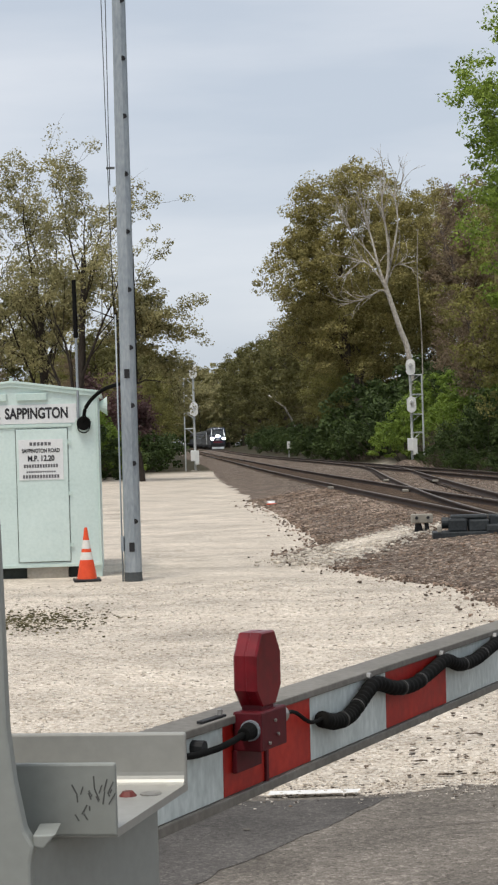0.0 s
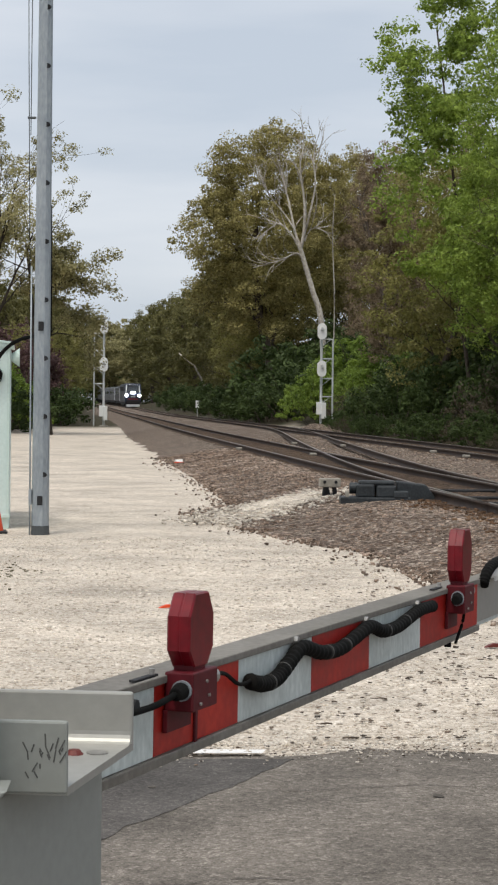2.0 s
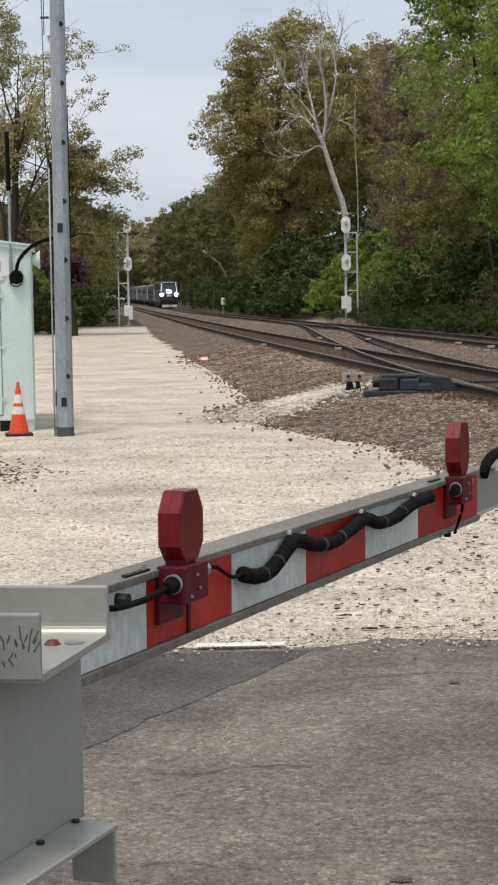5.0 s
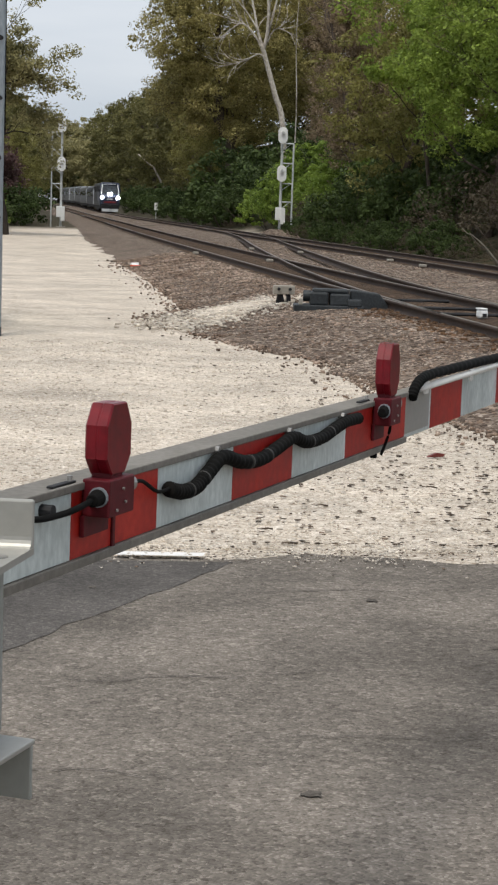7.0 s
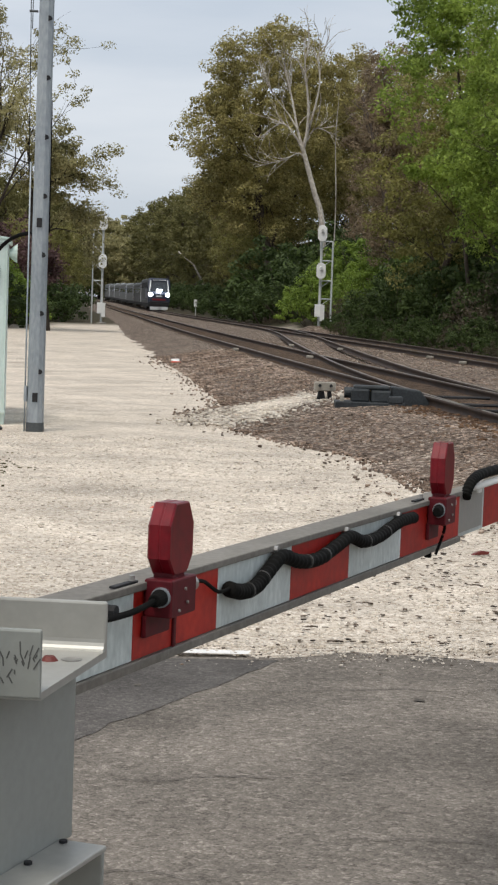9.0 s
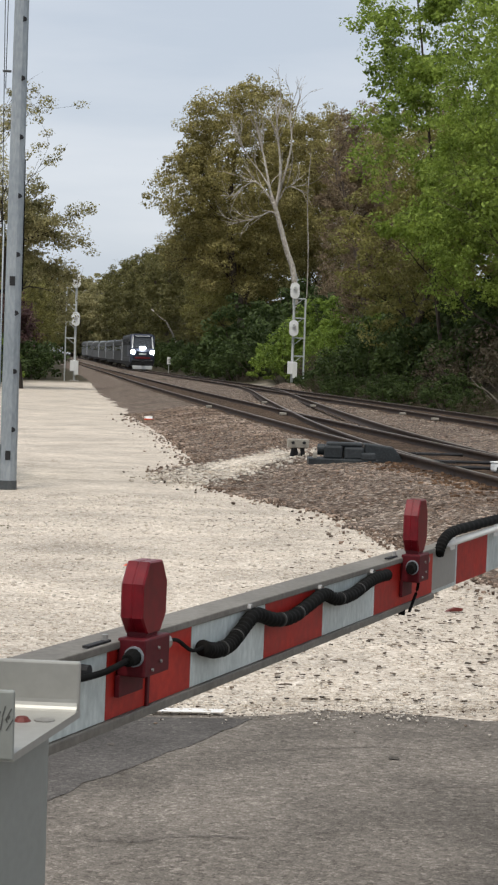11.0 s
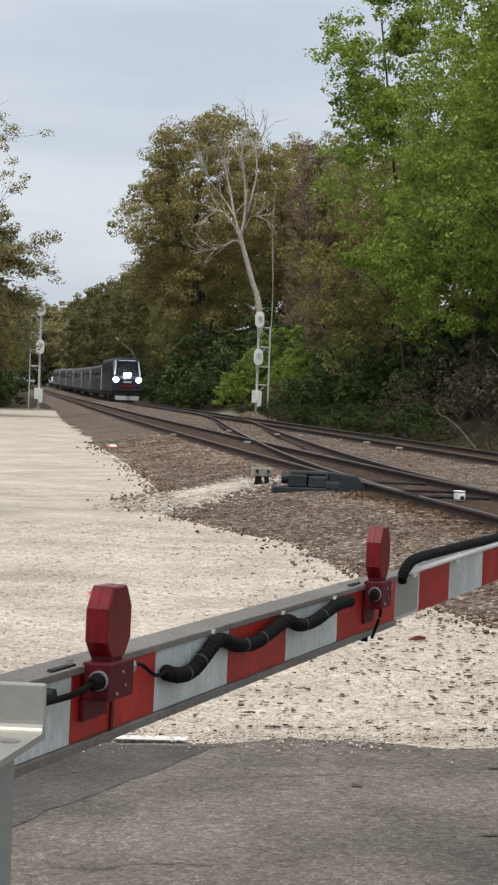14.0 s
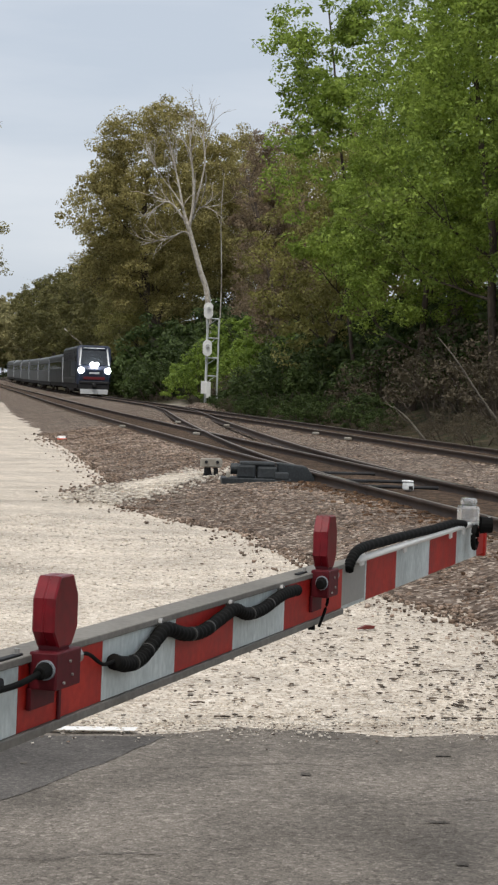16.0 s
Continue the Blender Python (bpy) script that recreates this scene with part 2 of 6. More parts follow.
M_GREY = material("cast_aluminium", [(0.29, 0.302, 0.277), (0.313, 0.325, 0.30), (0.336, 0.348, 0.323)], 0.5, 0.25, 2, 0.05, 60, dist=0.002)
M_ARMGREY = material("arm_aluminium", [(0.140, 0.127, 0.107), (0.182, 0.167, 0.143), (0.23, 0.213, 0.186)], 0.6, 0.15, 5, 0.15, 80, dist=0.002)
M_BRIGHT = material("bare_aluminium", [(0.36, 0.355, 0.33), (0.39, 0.385, 0.355), (0.42, 0.415, 0.385)], 0.42, 0.4, 3, 0.04, 60, dist=0.001)
M_RED = material("red_sheeting", [(0.28, 0.010, 0.008), (0.38, 0.018, 0.012), (0.48, 0.032, 0.019)], 0.42, 0, 6, 0.08, 50, 0.3, dist=0.002)
M_WHITE = material("white_sheeting", [(0.42, 0.47, 0.455), (0.56, 0.615, 0.595), (0.74, 0.79, 0.77)], 0.35, 0, 3.5, 0.08, 45, 0.5, stretch=(1.5, 1.5, 0.8), dist=0.002)
M_LAMPRED = material("red_lamp_plastic", [(0.10, 0.002, 0.006), (0.15, 0.003, 0.009), (0.20, 0.005, 0.012)], 0.3, 0, 5, 0.05, 40, 0.35, dist=0.001)
M_LAMPDARK = material("dark_red_housing", [(0.055, 0.004, 0.007), (0.078, 0.005, 0.009), (0.105, 0.007, 0.012)], 0.5, 0, 5, 0.1, 60, 0.25, dist=0.001)
M_BLACK = material("black_rubber", [(0.004, 0.004, 0.0035), (0.006, 0.006, 0.0055), (0.010, 0.0095, 0.0085)], 0.8, 0, 8, 0.2, 80, 0.10, dist=0.002)
M_HOSECLAMP = material("worn_hose_edge", [(0.025, 0.024, 0.022), (0.05, 0.048, 0.044)], 0.7, 0, 20, 0.1, 80)
M_PVC = material("white_pvc", [(0.72, 0.71, 0.66), (0.82, 0.81, 0.77)], 0.4, 0, 5, 0.05, 60)
M_CLEAR = material("clear_lamp_plastic", [(0.60, 0.61, 0.62), (0.78, 0.79, 0.80)], 0.15, 0.0, 4, 0.05, 30, 0.7)
M_CLEAR.node_tree.nodes["Principled BSDF"].inputs["Transmission Weight"].default_value = 0.75
M_GALV = material("galvanised_steel", [(0.24, 0.275, 0.30), (0.31, 0.345, 0.37), (0.385, 0.42, 0.44)], 0.5, 0.45, 2.2, 0.12, 30, stretch=(1, 1, 0.35), dist=0.003)
M_POLEFOOT = material("dark_pole_foot", [(0.055, 0.062, 0.065), (0.09, 0.098, 0.10)], 0.7, 0.2, 5, 0.2, 40)
M_SHED = material("pale_green_paint", [(0.545, 0.665, 0.63), (0.60, 0.72, 0.685), (0.65, 0.765, 0.73)], 0.45, 0, 1.3, 0.06, 25, 0.4, dist=0.003)
M_SHEDEDGE = material("pale_green_trim", [(0.50, 0.63, 0.585), (0.60, 0.72, 0.67)], 0.45, 0, 3, 0.05, 30)
M_GAP = material("dark_gap", [(0.02, 0.025, 0.022), (0.04, 0.048, 0.043)], 0.8, 0, 5, 0, 30)
M_SIGN = material("white_sign", [(0.66, 0.68, 0.68), (0.76, 0.77, 0.77)], 0.4, 0, 3, 0.03, 40)
M_INK = material("black_ink", [(0.015, 0.015, 0.018), (0.03, 0.03, 0.034)], 0.6, 0, 5, 0, 40)
M_CONE = material("orange_cone", [(0.66, 0.062, 0.016), (0.78, 0.088, 0.022)], 0.5, 0, 6, 0.05, 40)
M_CONEBAND = material("cone_reflector", [(0.60, 0.57, 0.52), (0.76, 0.74, 0.70)], 0.4, 0, 10, 0.05, 50)
M_SIGNAL = material("signal_silver", [(0.50, 0.52, 0.52), (0.62, 0.64, 0.63)], 0.45, 0.2, 2, 0.05, 30)
M_SIGNALWHITE = material("signal_case_white", [(0.74, 0.75, 0.74), (0.86, 0.87, 0.85)], 0.5, 0, 2, 0.05, 30)
M_MACHINE = material("black_machine", [(0.016, 0.019, 0.021), (0.030, 0.035, 0.038), (0.05, 0.056, 0.06)], 0.55, 0.2, 3, 0.3, 30)
M_MACHINETOP = material("pale_steel_cap", [(0.25, 0.23, 0.19), (0.37, 0.345, 0.295)], 0.7, 0, 4, 0.1, 30)
M_RUST = material("rust", [(0.10, 0.045, 0.022), (0.18, 0.09, 0.045)], 0.8, 0.1, 9, 0.3, 60)
M_BOLT = material("zinc_bolt", [(0.30, 0.29, 0.27), (0.45, 0.44, 0.42)], 0.4, 0.7, 20, 0.1, 80)
M_REDBOLT = material("red_painted_bolt", [(0.10, 0.018, 0.014), (0.16, 0.03, 0.022)], 0.5, 0.1, 20, 0.1, 80)
M_SCUFF = material("scuff_marks", [(0.07, 0.07, 0.066), (0.12, 0.12, 0.112)], 0.7, 0, 40, 0, 80)
M_NAVY = material("navy_paint", [(0.012, 0.018, 0.038), (0.018, 0.027, 0.052)], 0.32, 0.1, 0.8, 0.03, 8, 0.5)
M_LOCOGREY = material("charcoal_paint", [(0.022, 0.024, 0.026), (0.038, 0.040, 0.042)], 0.45, 0.1, 0.8, 0.03, 8, 0.4)
M_STAINLESS = material("stainless_side", [(0.085, 0.09, 0.09), (0.13, 0.135, 0.135)], 0.45, 0.4, 0.7, 0.05, 6)
M_TRAINWHITE = material("white_stripe", [(0.55, 0.58, 0.60), (0.68, 0.70, 0.71)], 0.4, 0, 1, 0.02, 8)
M_TRAINRED = material("red_stripe", [(0.13, 0.014, 0.018), (0.17, 0.02, 0.024)], 0.4, 0, 1, 0.02, 8)
M_TRAINDARK = material("underframe_dark", [(0.014, 0.014, 0.015), (0.03, 0.03, 0.032)], 0.7, 0.2, 1, 0.1, 8)
M_GLASS = material("dark_train_glass", [(0.010, 0.013, 0.016), (0.018, 0.022, 0.026)], 0.08, 0.0, 1, 0, 8, 0.7)
M_HEAD = glow("headlight_glow", (1.0, 0.98, 0.95), 30)
M_BARK = material("brown_bark", [(0.045, 0.034, 0.027), (0.085, 0.067, 0.054), (0.13, 0.105, 0.085)], 0.9, 0, 2, 0.8, 18, 0.2, stretch=(1, 1, 0.25), dist=0.05)
M_DARKBARK = material("dark_bark", [(0.022, 0.018, 0.015), (0.042, 0.035, 0.029), (0.07, 0.058, 0.048)], 0.9, 0, 2, 0.6, 18, 0.2, stretch=(1, 1, 0.25), dist=0.04)
M_PALEBARK = material("pale_sycamore_bark", [(0.20, 0.172, 0.142), (0.42, 0.38, 0.325), (0.66, 0.615, 0.55)], 0.85, 0, 1.1, 0.5, 9, 0.2, stretch=(1, 1, 0.5), dist=0.03)
M_DEADWOOD = material("dead_grey_wood", [(0.10, 0.088, 0.072), (0.17, 0.15, 0.125), (0.24, 0.215, 0.18)], 0.9, 0, 3, 0.4, 20, 0.2)
M_WEED = material("dead_weed", [(0.045, 0.040, 0.018), (0.10, 0.088, 0.042), (0.19, 0.16, 0.085)], 0.9, 0, 2, 0.2, 30, 0.2, island=0.4)
M_PRINT = material("grey_print", [(0.09, 0.09, 0.10), (0.14, 0.14, 0.15)], 0.6, 0, 5, 0, 40)
M_WOOD = material("weathered_pole_wood", [(0.16, 0.10, 0.07), (0.26, 0.17, 0.12)], 0.85, 0, 2, 0.5, 30, stretch=(4, 4, 0.3))
L_GREEN = leaf_material("fresh_green_leaves", (0.085, 0.135, 0.026), (0.42, 0.54, 0.105), 0.45)
L_BRIGHT = leaf_material("bright_undergrowth", (0.085, 0.135, 0.024), (0.29, 0.40, 0.070), 0.4)
L_OLIVE = leaf_material("olive_spring_leaves", (0.115, 0.110, 0.038), (0.40, 0.375, 0.125), 0.42)
L_OAK = leaf_material("golden_oak_leaves", (0.130, 0.108, 0.042), (0.50, 0.44, 0.165), 0.42)
L_DEEP = leaf_material("deep_olive_leaves", (0.075, 0.070, 0.027), (0.27, 0.255, 0.095), 0.4)
L_BROWN = leaf_material("brownish_buds", (0.120, 0.088, 0.056), (0.38, 0.29, 0.185), 0.4)
# own tone of the left trees; on the far row its paleness imitates haze
L_PALE = leaf_material("pale_spring_and_haze_leaves", (0.160, 0.148, 0.070), (0.50, 0.46, 0.225), 0.4)
L_DARK = leaf_material("dark_undergrowth", (0.026, 0.043, 0.013), (0.095, 0.138, 0.038), 0.33)
L_TWIG = leaf_material("grey_brown_brush", (0.050, 0.041, 0.026), (0.14, 0.115, 0.075), 0.3)
L_PURPLE = leaf_material("redbud_leaves", (0.062, 0.034, 0.034), (0.18, 0.105, 0.098), 0.3)


# ---- mesh helpers ----
def part(name, bm, mat_, parent=None, label=""):
    me = bpy.data.meshes.new(name)
    bm.to_mesh(me)
    bm.free()
    me.materials.append(mat_)
    ob = new(name, me)
    if parent:
        ob.parent = parent
    if label:
        ob["label"] = label
    return ob


def from_arrays(name, verts, faces, mat_, parent=None, smooth=False):
    me = bpy.data.meshes.new(name)
    verts = np.asarray(verts, np.float32)
    faces = np.asarray(faces, np.int32)
    k = faces.shape[1]
    me.vertices.add(len(verts))
    me.vertices.foreach_set("co", verts.ravel())
    me.loops.add(faces.size)
    me.loops.foreach_set("vertex_index", faces.ravel())
    me.polygons.add(len(faces))
    me.polygons.foreach_set("loop_start", np.arange(0, faces.size, k, dtype=np.int32))
    me.polygons.foreach_set("loop_total", np.full(len(faces), k, np.int32))
    if smooth:
        me.polygons.foreach_set("use_smooth", np.ones(len(faces), bool))
    me.update(calc_edges=True)
    me.materials.append(mat_)
    ob = new(name, me)
    if parent:
        ob.parent = parent
    return ob


def thing(name, label, category, at=(0, 0, 0), rz=0, group="", kind=""):
    ob = new(name)
    ob.matrix_basis = pose(*at, 0, 0, rz)
    ob.empty_display_size = 0.1
    return tagged(ob, label, category, group, kind)


def box(x0, x1, y0, y1, z0, z1, bevel=0.0, bm=None):
    own = bmesh.new()
    r = bmesh.ops.create_cube(own, size=1)
    bmesh.ops.scale(own, vec=(x1 - x0, y1 - y0, z1 - z0), verts=own.verts)
    bmesh.ops.translate(own, vec=((x0 + x1) / 2, (y0 + y1) / 2, (z0 + z1) / 2), verts=own.verts)
    if bevel:
        bmesh.ops.bevel(own, geom=own.edges[:], offset=bevel, segments=2, affect="EDGES", profile=0.5)
    return joined(bm, own)


def joined(bm, own):
    if bm is None:
        return own
    me = bpy.data.meshes.new("tmp")
    own.to_mesh(me)
    own.free()
    bm.from_mesh(me)
    bpy.data.meshes.remove(me)
    return bm


def cyl(a, b, r0, r1=None, n=16, bm=None, bevel=0.0):
    own = bmesh.new()
    a, b = Vector(a), Vector(b)
    bmesh.ops.create_cone(own, cap_ends=True, segments=n, radius1=r0, radius2=r0 if r1 is None else r1, depth=(b - a).length)
    if bevel:
        es = [e for e in own.edges if len(e.link_faces) == 2 and any(len(f.verts) > 4 for f in e.link_faces)]
        bmesh.ops.bevel(own, geom=es, offset=bevel, segments=2, affect="EDGES", profile=0.5)
    q = (b - a).to_track_quat("Z", "Y").to_matrix().to_4x4()
    bmesh.ops.transform(own, matrix=Matrix.Translation((a + b) / 2) @ q, verts=own.verts)
    return joined(bm, own)


def prism(outline, y0, y1, bevel=0.0, bm=None):
    """An outline in x and z, drawn out along y."""
    own = bmesh.new()
    vs = [own.verts.new((x, y0, z)) for x, z in outline]
    f = own.faces.new(vs)
    r = bmesh.ops.extrude_face_region(own, geom=[f])
    bmesh.ops.translate(own, vec=(0, y1 - y0, 0), verts=[v for v in r["geom"] if isinstance(v, bmesh.types.BMVert)])
    bmesh.ops.recalc_face_normals(own, faces=own.faces)
    if bevel:
        bmesh.ops.bevel(own, geom=own.edges[:], offset=bevel, segments=2, affect="EDGES", profile=0.5)
    return joined(bm, own)


def smooth_line(points, steps=8):
    pts = [Vector(p) for p in points]
    out = []
    for i in range(len(pts) - 1):
        p0, p1, p2, p3 = pts[max(0, i - 1)], pts[i], pts[i + 1], pts[min(len(pts) - 1, i + 2)]
        for k in range(steps):
            t = k / steps
            out.append(0.5 * (2 * p1 + (p2 - p0) * t + (2 * p0 - 5 * p1 + 4 * p2 - p3) * t * t + (3 * p1 - p0 - 3 * p2 + p3) * t ** 3))
    return out + [pts[-1]]


def tube_arrays(points, radii, n=8, base=0):
    """Rings along a polyline: vertices and quads."""
    p = np.array([tuple(q) for q in points], float)
    r = np.broadcast_to(np.asarray(radii, float), (len(p),))
    d = np.gradient(p, axis=0)
    d /= np.linalg.norm(d, axis=1)[:, None] + 1e-9
    ref = np.where(np.abs(d[:, 2:3]) > 0.9, [[1.0, 0, 0]], [[0, 0, 1.0]])
    u = np.cross(d, ref)
    u /= np.linalg.norm(u, axis=1)[:, None] + 1e-9
    v = np.cross(d, u)
    a = np.linspace(0, 2 * np.pi, n, endpoint=False)
    ring = p[:, None] + r[:, None, None] * (np.cos(a)[None, :, None] * u[:, None] + np.sin(a)[None, :, None] * v[:, None])
    i = np.arange(len(p) - 1)[:, None] * n
    k = np.arange(n)[None]
    k2 = (k + 1) % n
    f = np.stack([i + k, i + k2, i + n + k2, i + n + k], -1).reshape(-1, 4)
    return ring.reshape(-1, 3), f + base


def tube(name, points, radius, mat_, parent=None, n=10, label=""):
    v, f = tube_arrays(points, radius, n)
    ob = from_arrays(name, v, f, mat_, parent, smooth=True)
    bm = bmesh.new()
    bm.from_mesh(ob.data)
    bmesh.ops.holes_fill(bm, edges=[e for e in bm.edges if e.is_boundary])
    bm.to_mesh(ob.data)
    bm.free()
    if label:
        ob["label"] = label
    return ob


def text_part(name, words, size, at, mat_, parent, align="CENTER", squeeze=1.0):
    """Raised lettering that faces -y."""
    cu = bpy.data.curves.new(name, "FONT")
    cu.body, cu.size, cu.align_x, cu.align_y = words, size, align, "CENTER"
    cu.extrude = 0.002
    cu.offset = size * 0.036
    tmp = new("tmp_text", cu)
    dg = bpy.context.evaluated_depsgraph_get()
    me = bpy.data.meshes.new_from_object(tmp.evaluated_get(dg))
    bpy.data.objects.remove(tmp)
    me.transform(Matrix.Translation(at) @ pose(0, 0, 0, 90) @ Matrix.Diagonal((squeeze, 1, 1, 1)))
    me.materials.clear()
    me.materials.append(mat_)
    me.name = name
    ob = new(name, me)
    ob.parent = parent
    return ob


# ---- the lie of the land ----
def track_near(y):
    return float(np.polyval((0.133, -1.307, 3.819, -8.477, 6.932), y / 100)) if y < 350 else -12.1 - 0.075 * (y - 350)


def track_far(y):
    return float(np.polyval((-0.154, 0.579, -5.403, 11.692), y / 100)) if y < 350 else -6.65 - 0.066 * (y - 350)


CROSS_Y, CROSS_X = (22, 31, 40, 50, 63, 74, 86, 100, 115), (5.18, 4.83, 4.84, 5.1, 5.5, 5.95, 6.45, 6.6, 6.1)


def track_cross(y):
    return float(np.interp(y, CROSS_Y, CROSS_X))


def rail_top(y):
    if y < 60:
        return 0.45
    if y < 200:
        return 0.45 - 0.0012 * (y - 60)
    return 0.282 + 0.62 * ((min(y, 350) - 200) / 150) ** 2 + 0.003 * max(0, y - 350)


def step(x, a, b):
    t = min(1, max(0, (x - a) / (b - a)))
    return t * t * (3 - 2 * t)


EDGE_Y, EDGE_X = (9.0, 10.3, 12.2, 13.6, 14.2, 18, 21, 22.4, 24.6, 26.5, 28, 30.7, 36, 43, 57, 75, 90, 125, 200, 400), (3.7, 3.6, 3.4, 3.1, 2.9, 2.45, 2.25, 1.64, 1.12, 0.75, 0.2, 1.1, 0.95, 0.66, -0.18, -1.1, -1.82, -3.0, -6.5, -19)


def ballast_edge(y):
    return float(np.interp(y, EDGE_Y, EDGE_X))


def ground_z(x, y):
    top = rail_top(y) - 0.17
    a, b = track_near(y), track_far(y)
    if x < a - 1.25:
        e = min(ballast_edge(y), a - 1.7)
        z = top * (1 - step(a - 1.25 - x, 0, max(0.6, a - 1.25 - e)))
    elif x <= b + 1.4:
        z = top - 0.10 * step(x, a + 1.5, a + 2.4) * (1 - step(x, b - 2.4, b - 1.5))
    else:
        d = x - b
        z = top - (top - 0.02) * step(d, 1.4, 3.2) + 1.5 * step(d, 3.6, 11) + 3.0 * step(d, 14, 40)
    road = 1 - step(y, 8.6, 9.3)
    z *= 1 - road
    far = step(y, 420, 480)
    z = z * (1 - far) + far * 1.0
    z += 1.2 * step(-x, 13, 24) * step(y, 30, 60)
    return z + 0.025 * noise.noise((x * 0.35, y * 0.25, 0)) * (1 - road)


def grid(name, xs, ys, height, mat_, parent=None):
    v = [(x, y, height(x, y)) for y in ys for x in xs]
    n = len(xs)
    i = np.arange(len(ys) - 1)[:, None] * n + np.arange(n - 1)[None]
    f = np.stack([i, i + 1, i + n + 1, i + n], -1).reshape(-1, 4)
    return from_arrays(name, v, f, mat_, parent, smooth=True)


def land():
    xs = [-3000, -900, -300, -120, -60, -35, -24, -18, -15, -12] + list(np.arange(-10, 16, 0.4)) + [17, 19, 21, 24, 28, 33, 40, 50, 70, 120, 300, 900, 3000]
    ys = [-600, -200, -60, -20, -8] + list(np.arange(-4, 40, 0.5)) + list(np.arange(40, 130, 1.5)) + list(np.arange(130, 520, 8)) + [560, 620, 700, 900, 1500, 3500]
    g = grid("ground", xs, ys, lambda x, y: ground_z(x, y) - (0.04 if y < 9.0 else 0.0), M_GROUND)
    tagged(g, "pale crushed limestone lot running into leaf litter", "ground", kind="structure")
    # ballast bed, from its ragged edge to past the far track
    rows, cols = [], 44
    for y in list(np.arange(9.2, 60, 0.3)) + list(np.arange(60, 130, 1.0)) + list(np.arange(130, 470, 6)):
        e = ballast_edge(y) + 0.30 * noise.noise((y * 0.9, 0, 3)) + 0.28 * noise.noise((y * 2.3, 0, 7)) + 0.2 * noise.noise((y * 5.1, 0, 1))
        r = track_far(y) + 3.3 + 0.4 * noise.noise((y * 0.7, 5, 3))
        rows.append([(e + (r - e) * k / (cols - 1), y) for k in range(cols)])
    v = [(x, y, ground_z(x, y) + (-0.02 if k in (0, cols - 1) else 0.025 + 0.02 * noise.noise((x * 3, y * 3, 1)))) for row in rows for k, (x, y) in enumerate(row)]
    i = np.arange(len(rows) - 1)[:, None] * cols + np.arange(cols - 1)[None]
    f = np.stack([i, i + 1, i + cols + 1, i + cols], -1).reshape(-1, 4)
    b = from_arrays("ballast", v, f, M_BALLAST, smooth=True)
    tagged(b, "brown and grey crushed stone ballast bed", "ballast", kind="structure")


def road():
    def z(x, y):
        return 0.44 * step(x, 2.9, 4.9) * (1 - step(x, 11.5, 14)) + 0.0015 * noise.noise((x * 0.8, y * 0.8, 2)) - 0.03 * step(y, 8.9, 9.4)
    ys = [-9.0, -6, -4] + list(np.arange(-3, 8.6, 0.5)) + list(np.arange(8.6, 9.5, 0.1))
    xs = [-90, -40, -20, -12, -8, -5] + list(np.arange(-3, 7, 0.2)) + list(np.arange(7, 15, 1)) + [20, 40, 90]
    v = []
    for y in ys:
        for x in xs:
            yy = y + (0.16 * noise.noise((x * 1.3, 0, 9)) + 0.14 * noise.noise((x * 4.3, 0, 4)) if y > 8.9 else 0) + (0.03 * (x - 0.5) if y > 8 else 0)
            v.append((x, yy, z(x, y) + 0.006))
    n = len(xs)
    i = np.arange(len(ys) - 1)[:, None] * n + np.arange(n - 1)[None]
    f = np.stack([i, i + 1, i + n + 1, i + n], -1).reshape(-1, 4)
    r = from_arrays("road", v, f, M_ASPHALT, smooth=True)
    tagged(r, "worn grey asphalt road with exposed aggregate", "road", kind="structure")
    # newer, darker strip with a ragged edge
    edge = [(0.62, 8.86), (0.53, 8.7), (0.33, 8.3), (0.07, 7.86), (-0.02, 7.68), (-0.17, 7.47), (-0.22, 7.32), (-0.4, 6.98), (-0.62, 6.7), (-1.1, 6.1), (-1.7, 5.4)]
    pts = smooth_line([(x, y, 0) for x, y in edge], 6)
    bm = bmesh.new()
    top = [bm.verts.new((p.x + 0.02 * noise.noise((p.x * 9, p.y * 9, 0)), p.y + 0.03 * noise.noise((p.x * 7, p.y * 7, 4)), 0.0088)) for p in pts]
    f = bm.faces.new(top + [bm.verts.new((-6, 5.0, 0.0088)), bm.verts.new((-6, 8.80, 0.0088))])
    bmesh.ops.triangulate(bm, faces=[f])
    p = part("asphalt_patch", bm, M_PATCH)
    tagged(p, "smoother darker asphalt strip with a ragged edge", "road patch", kind="structure")
    bm = bmesh.new()
    q = [bm.verts.new(c) for c in ((0.035, 8.955, 0.020), (0.475, 8.955, 0.020), (0.495, 9.045, 0.020), (0.045, 9.05, 0.020))]
    bm.faces.new(q)
    l = part("road_line", bm, M_LINE)
    tagged(l, "short white painted line at the road edge", "road marking", kind="structure")


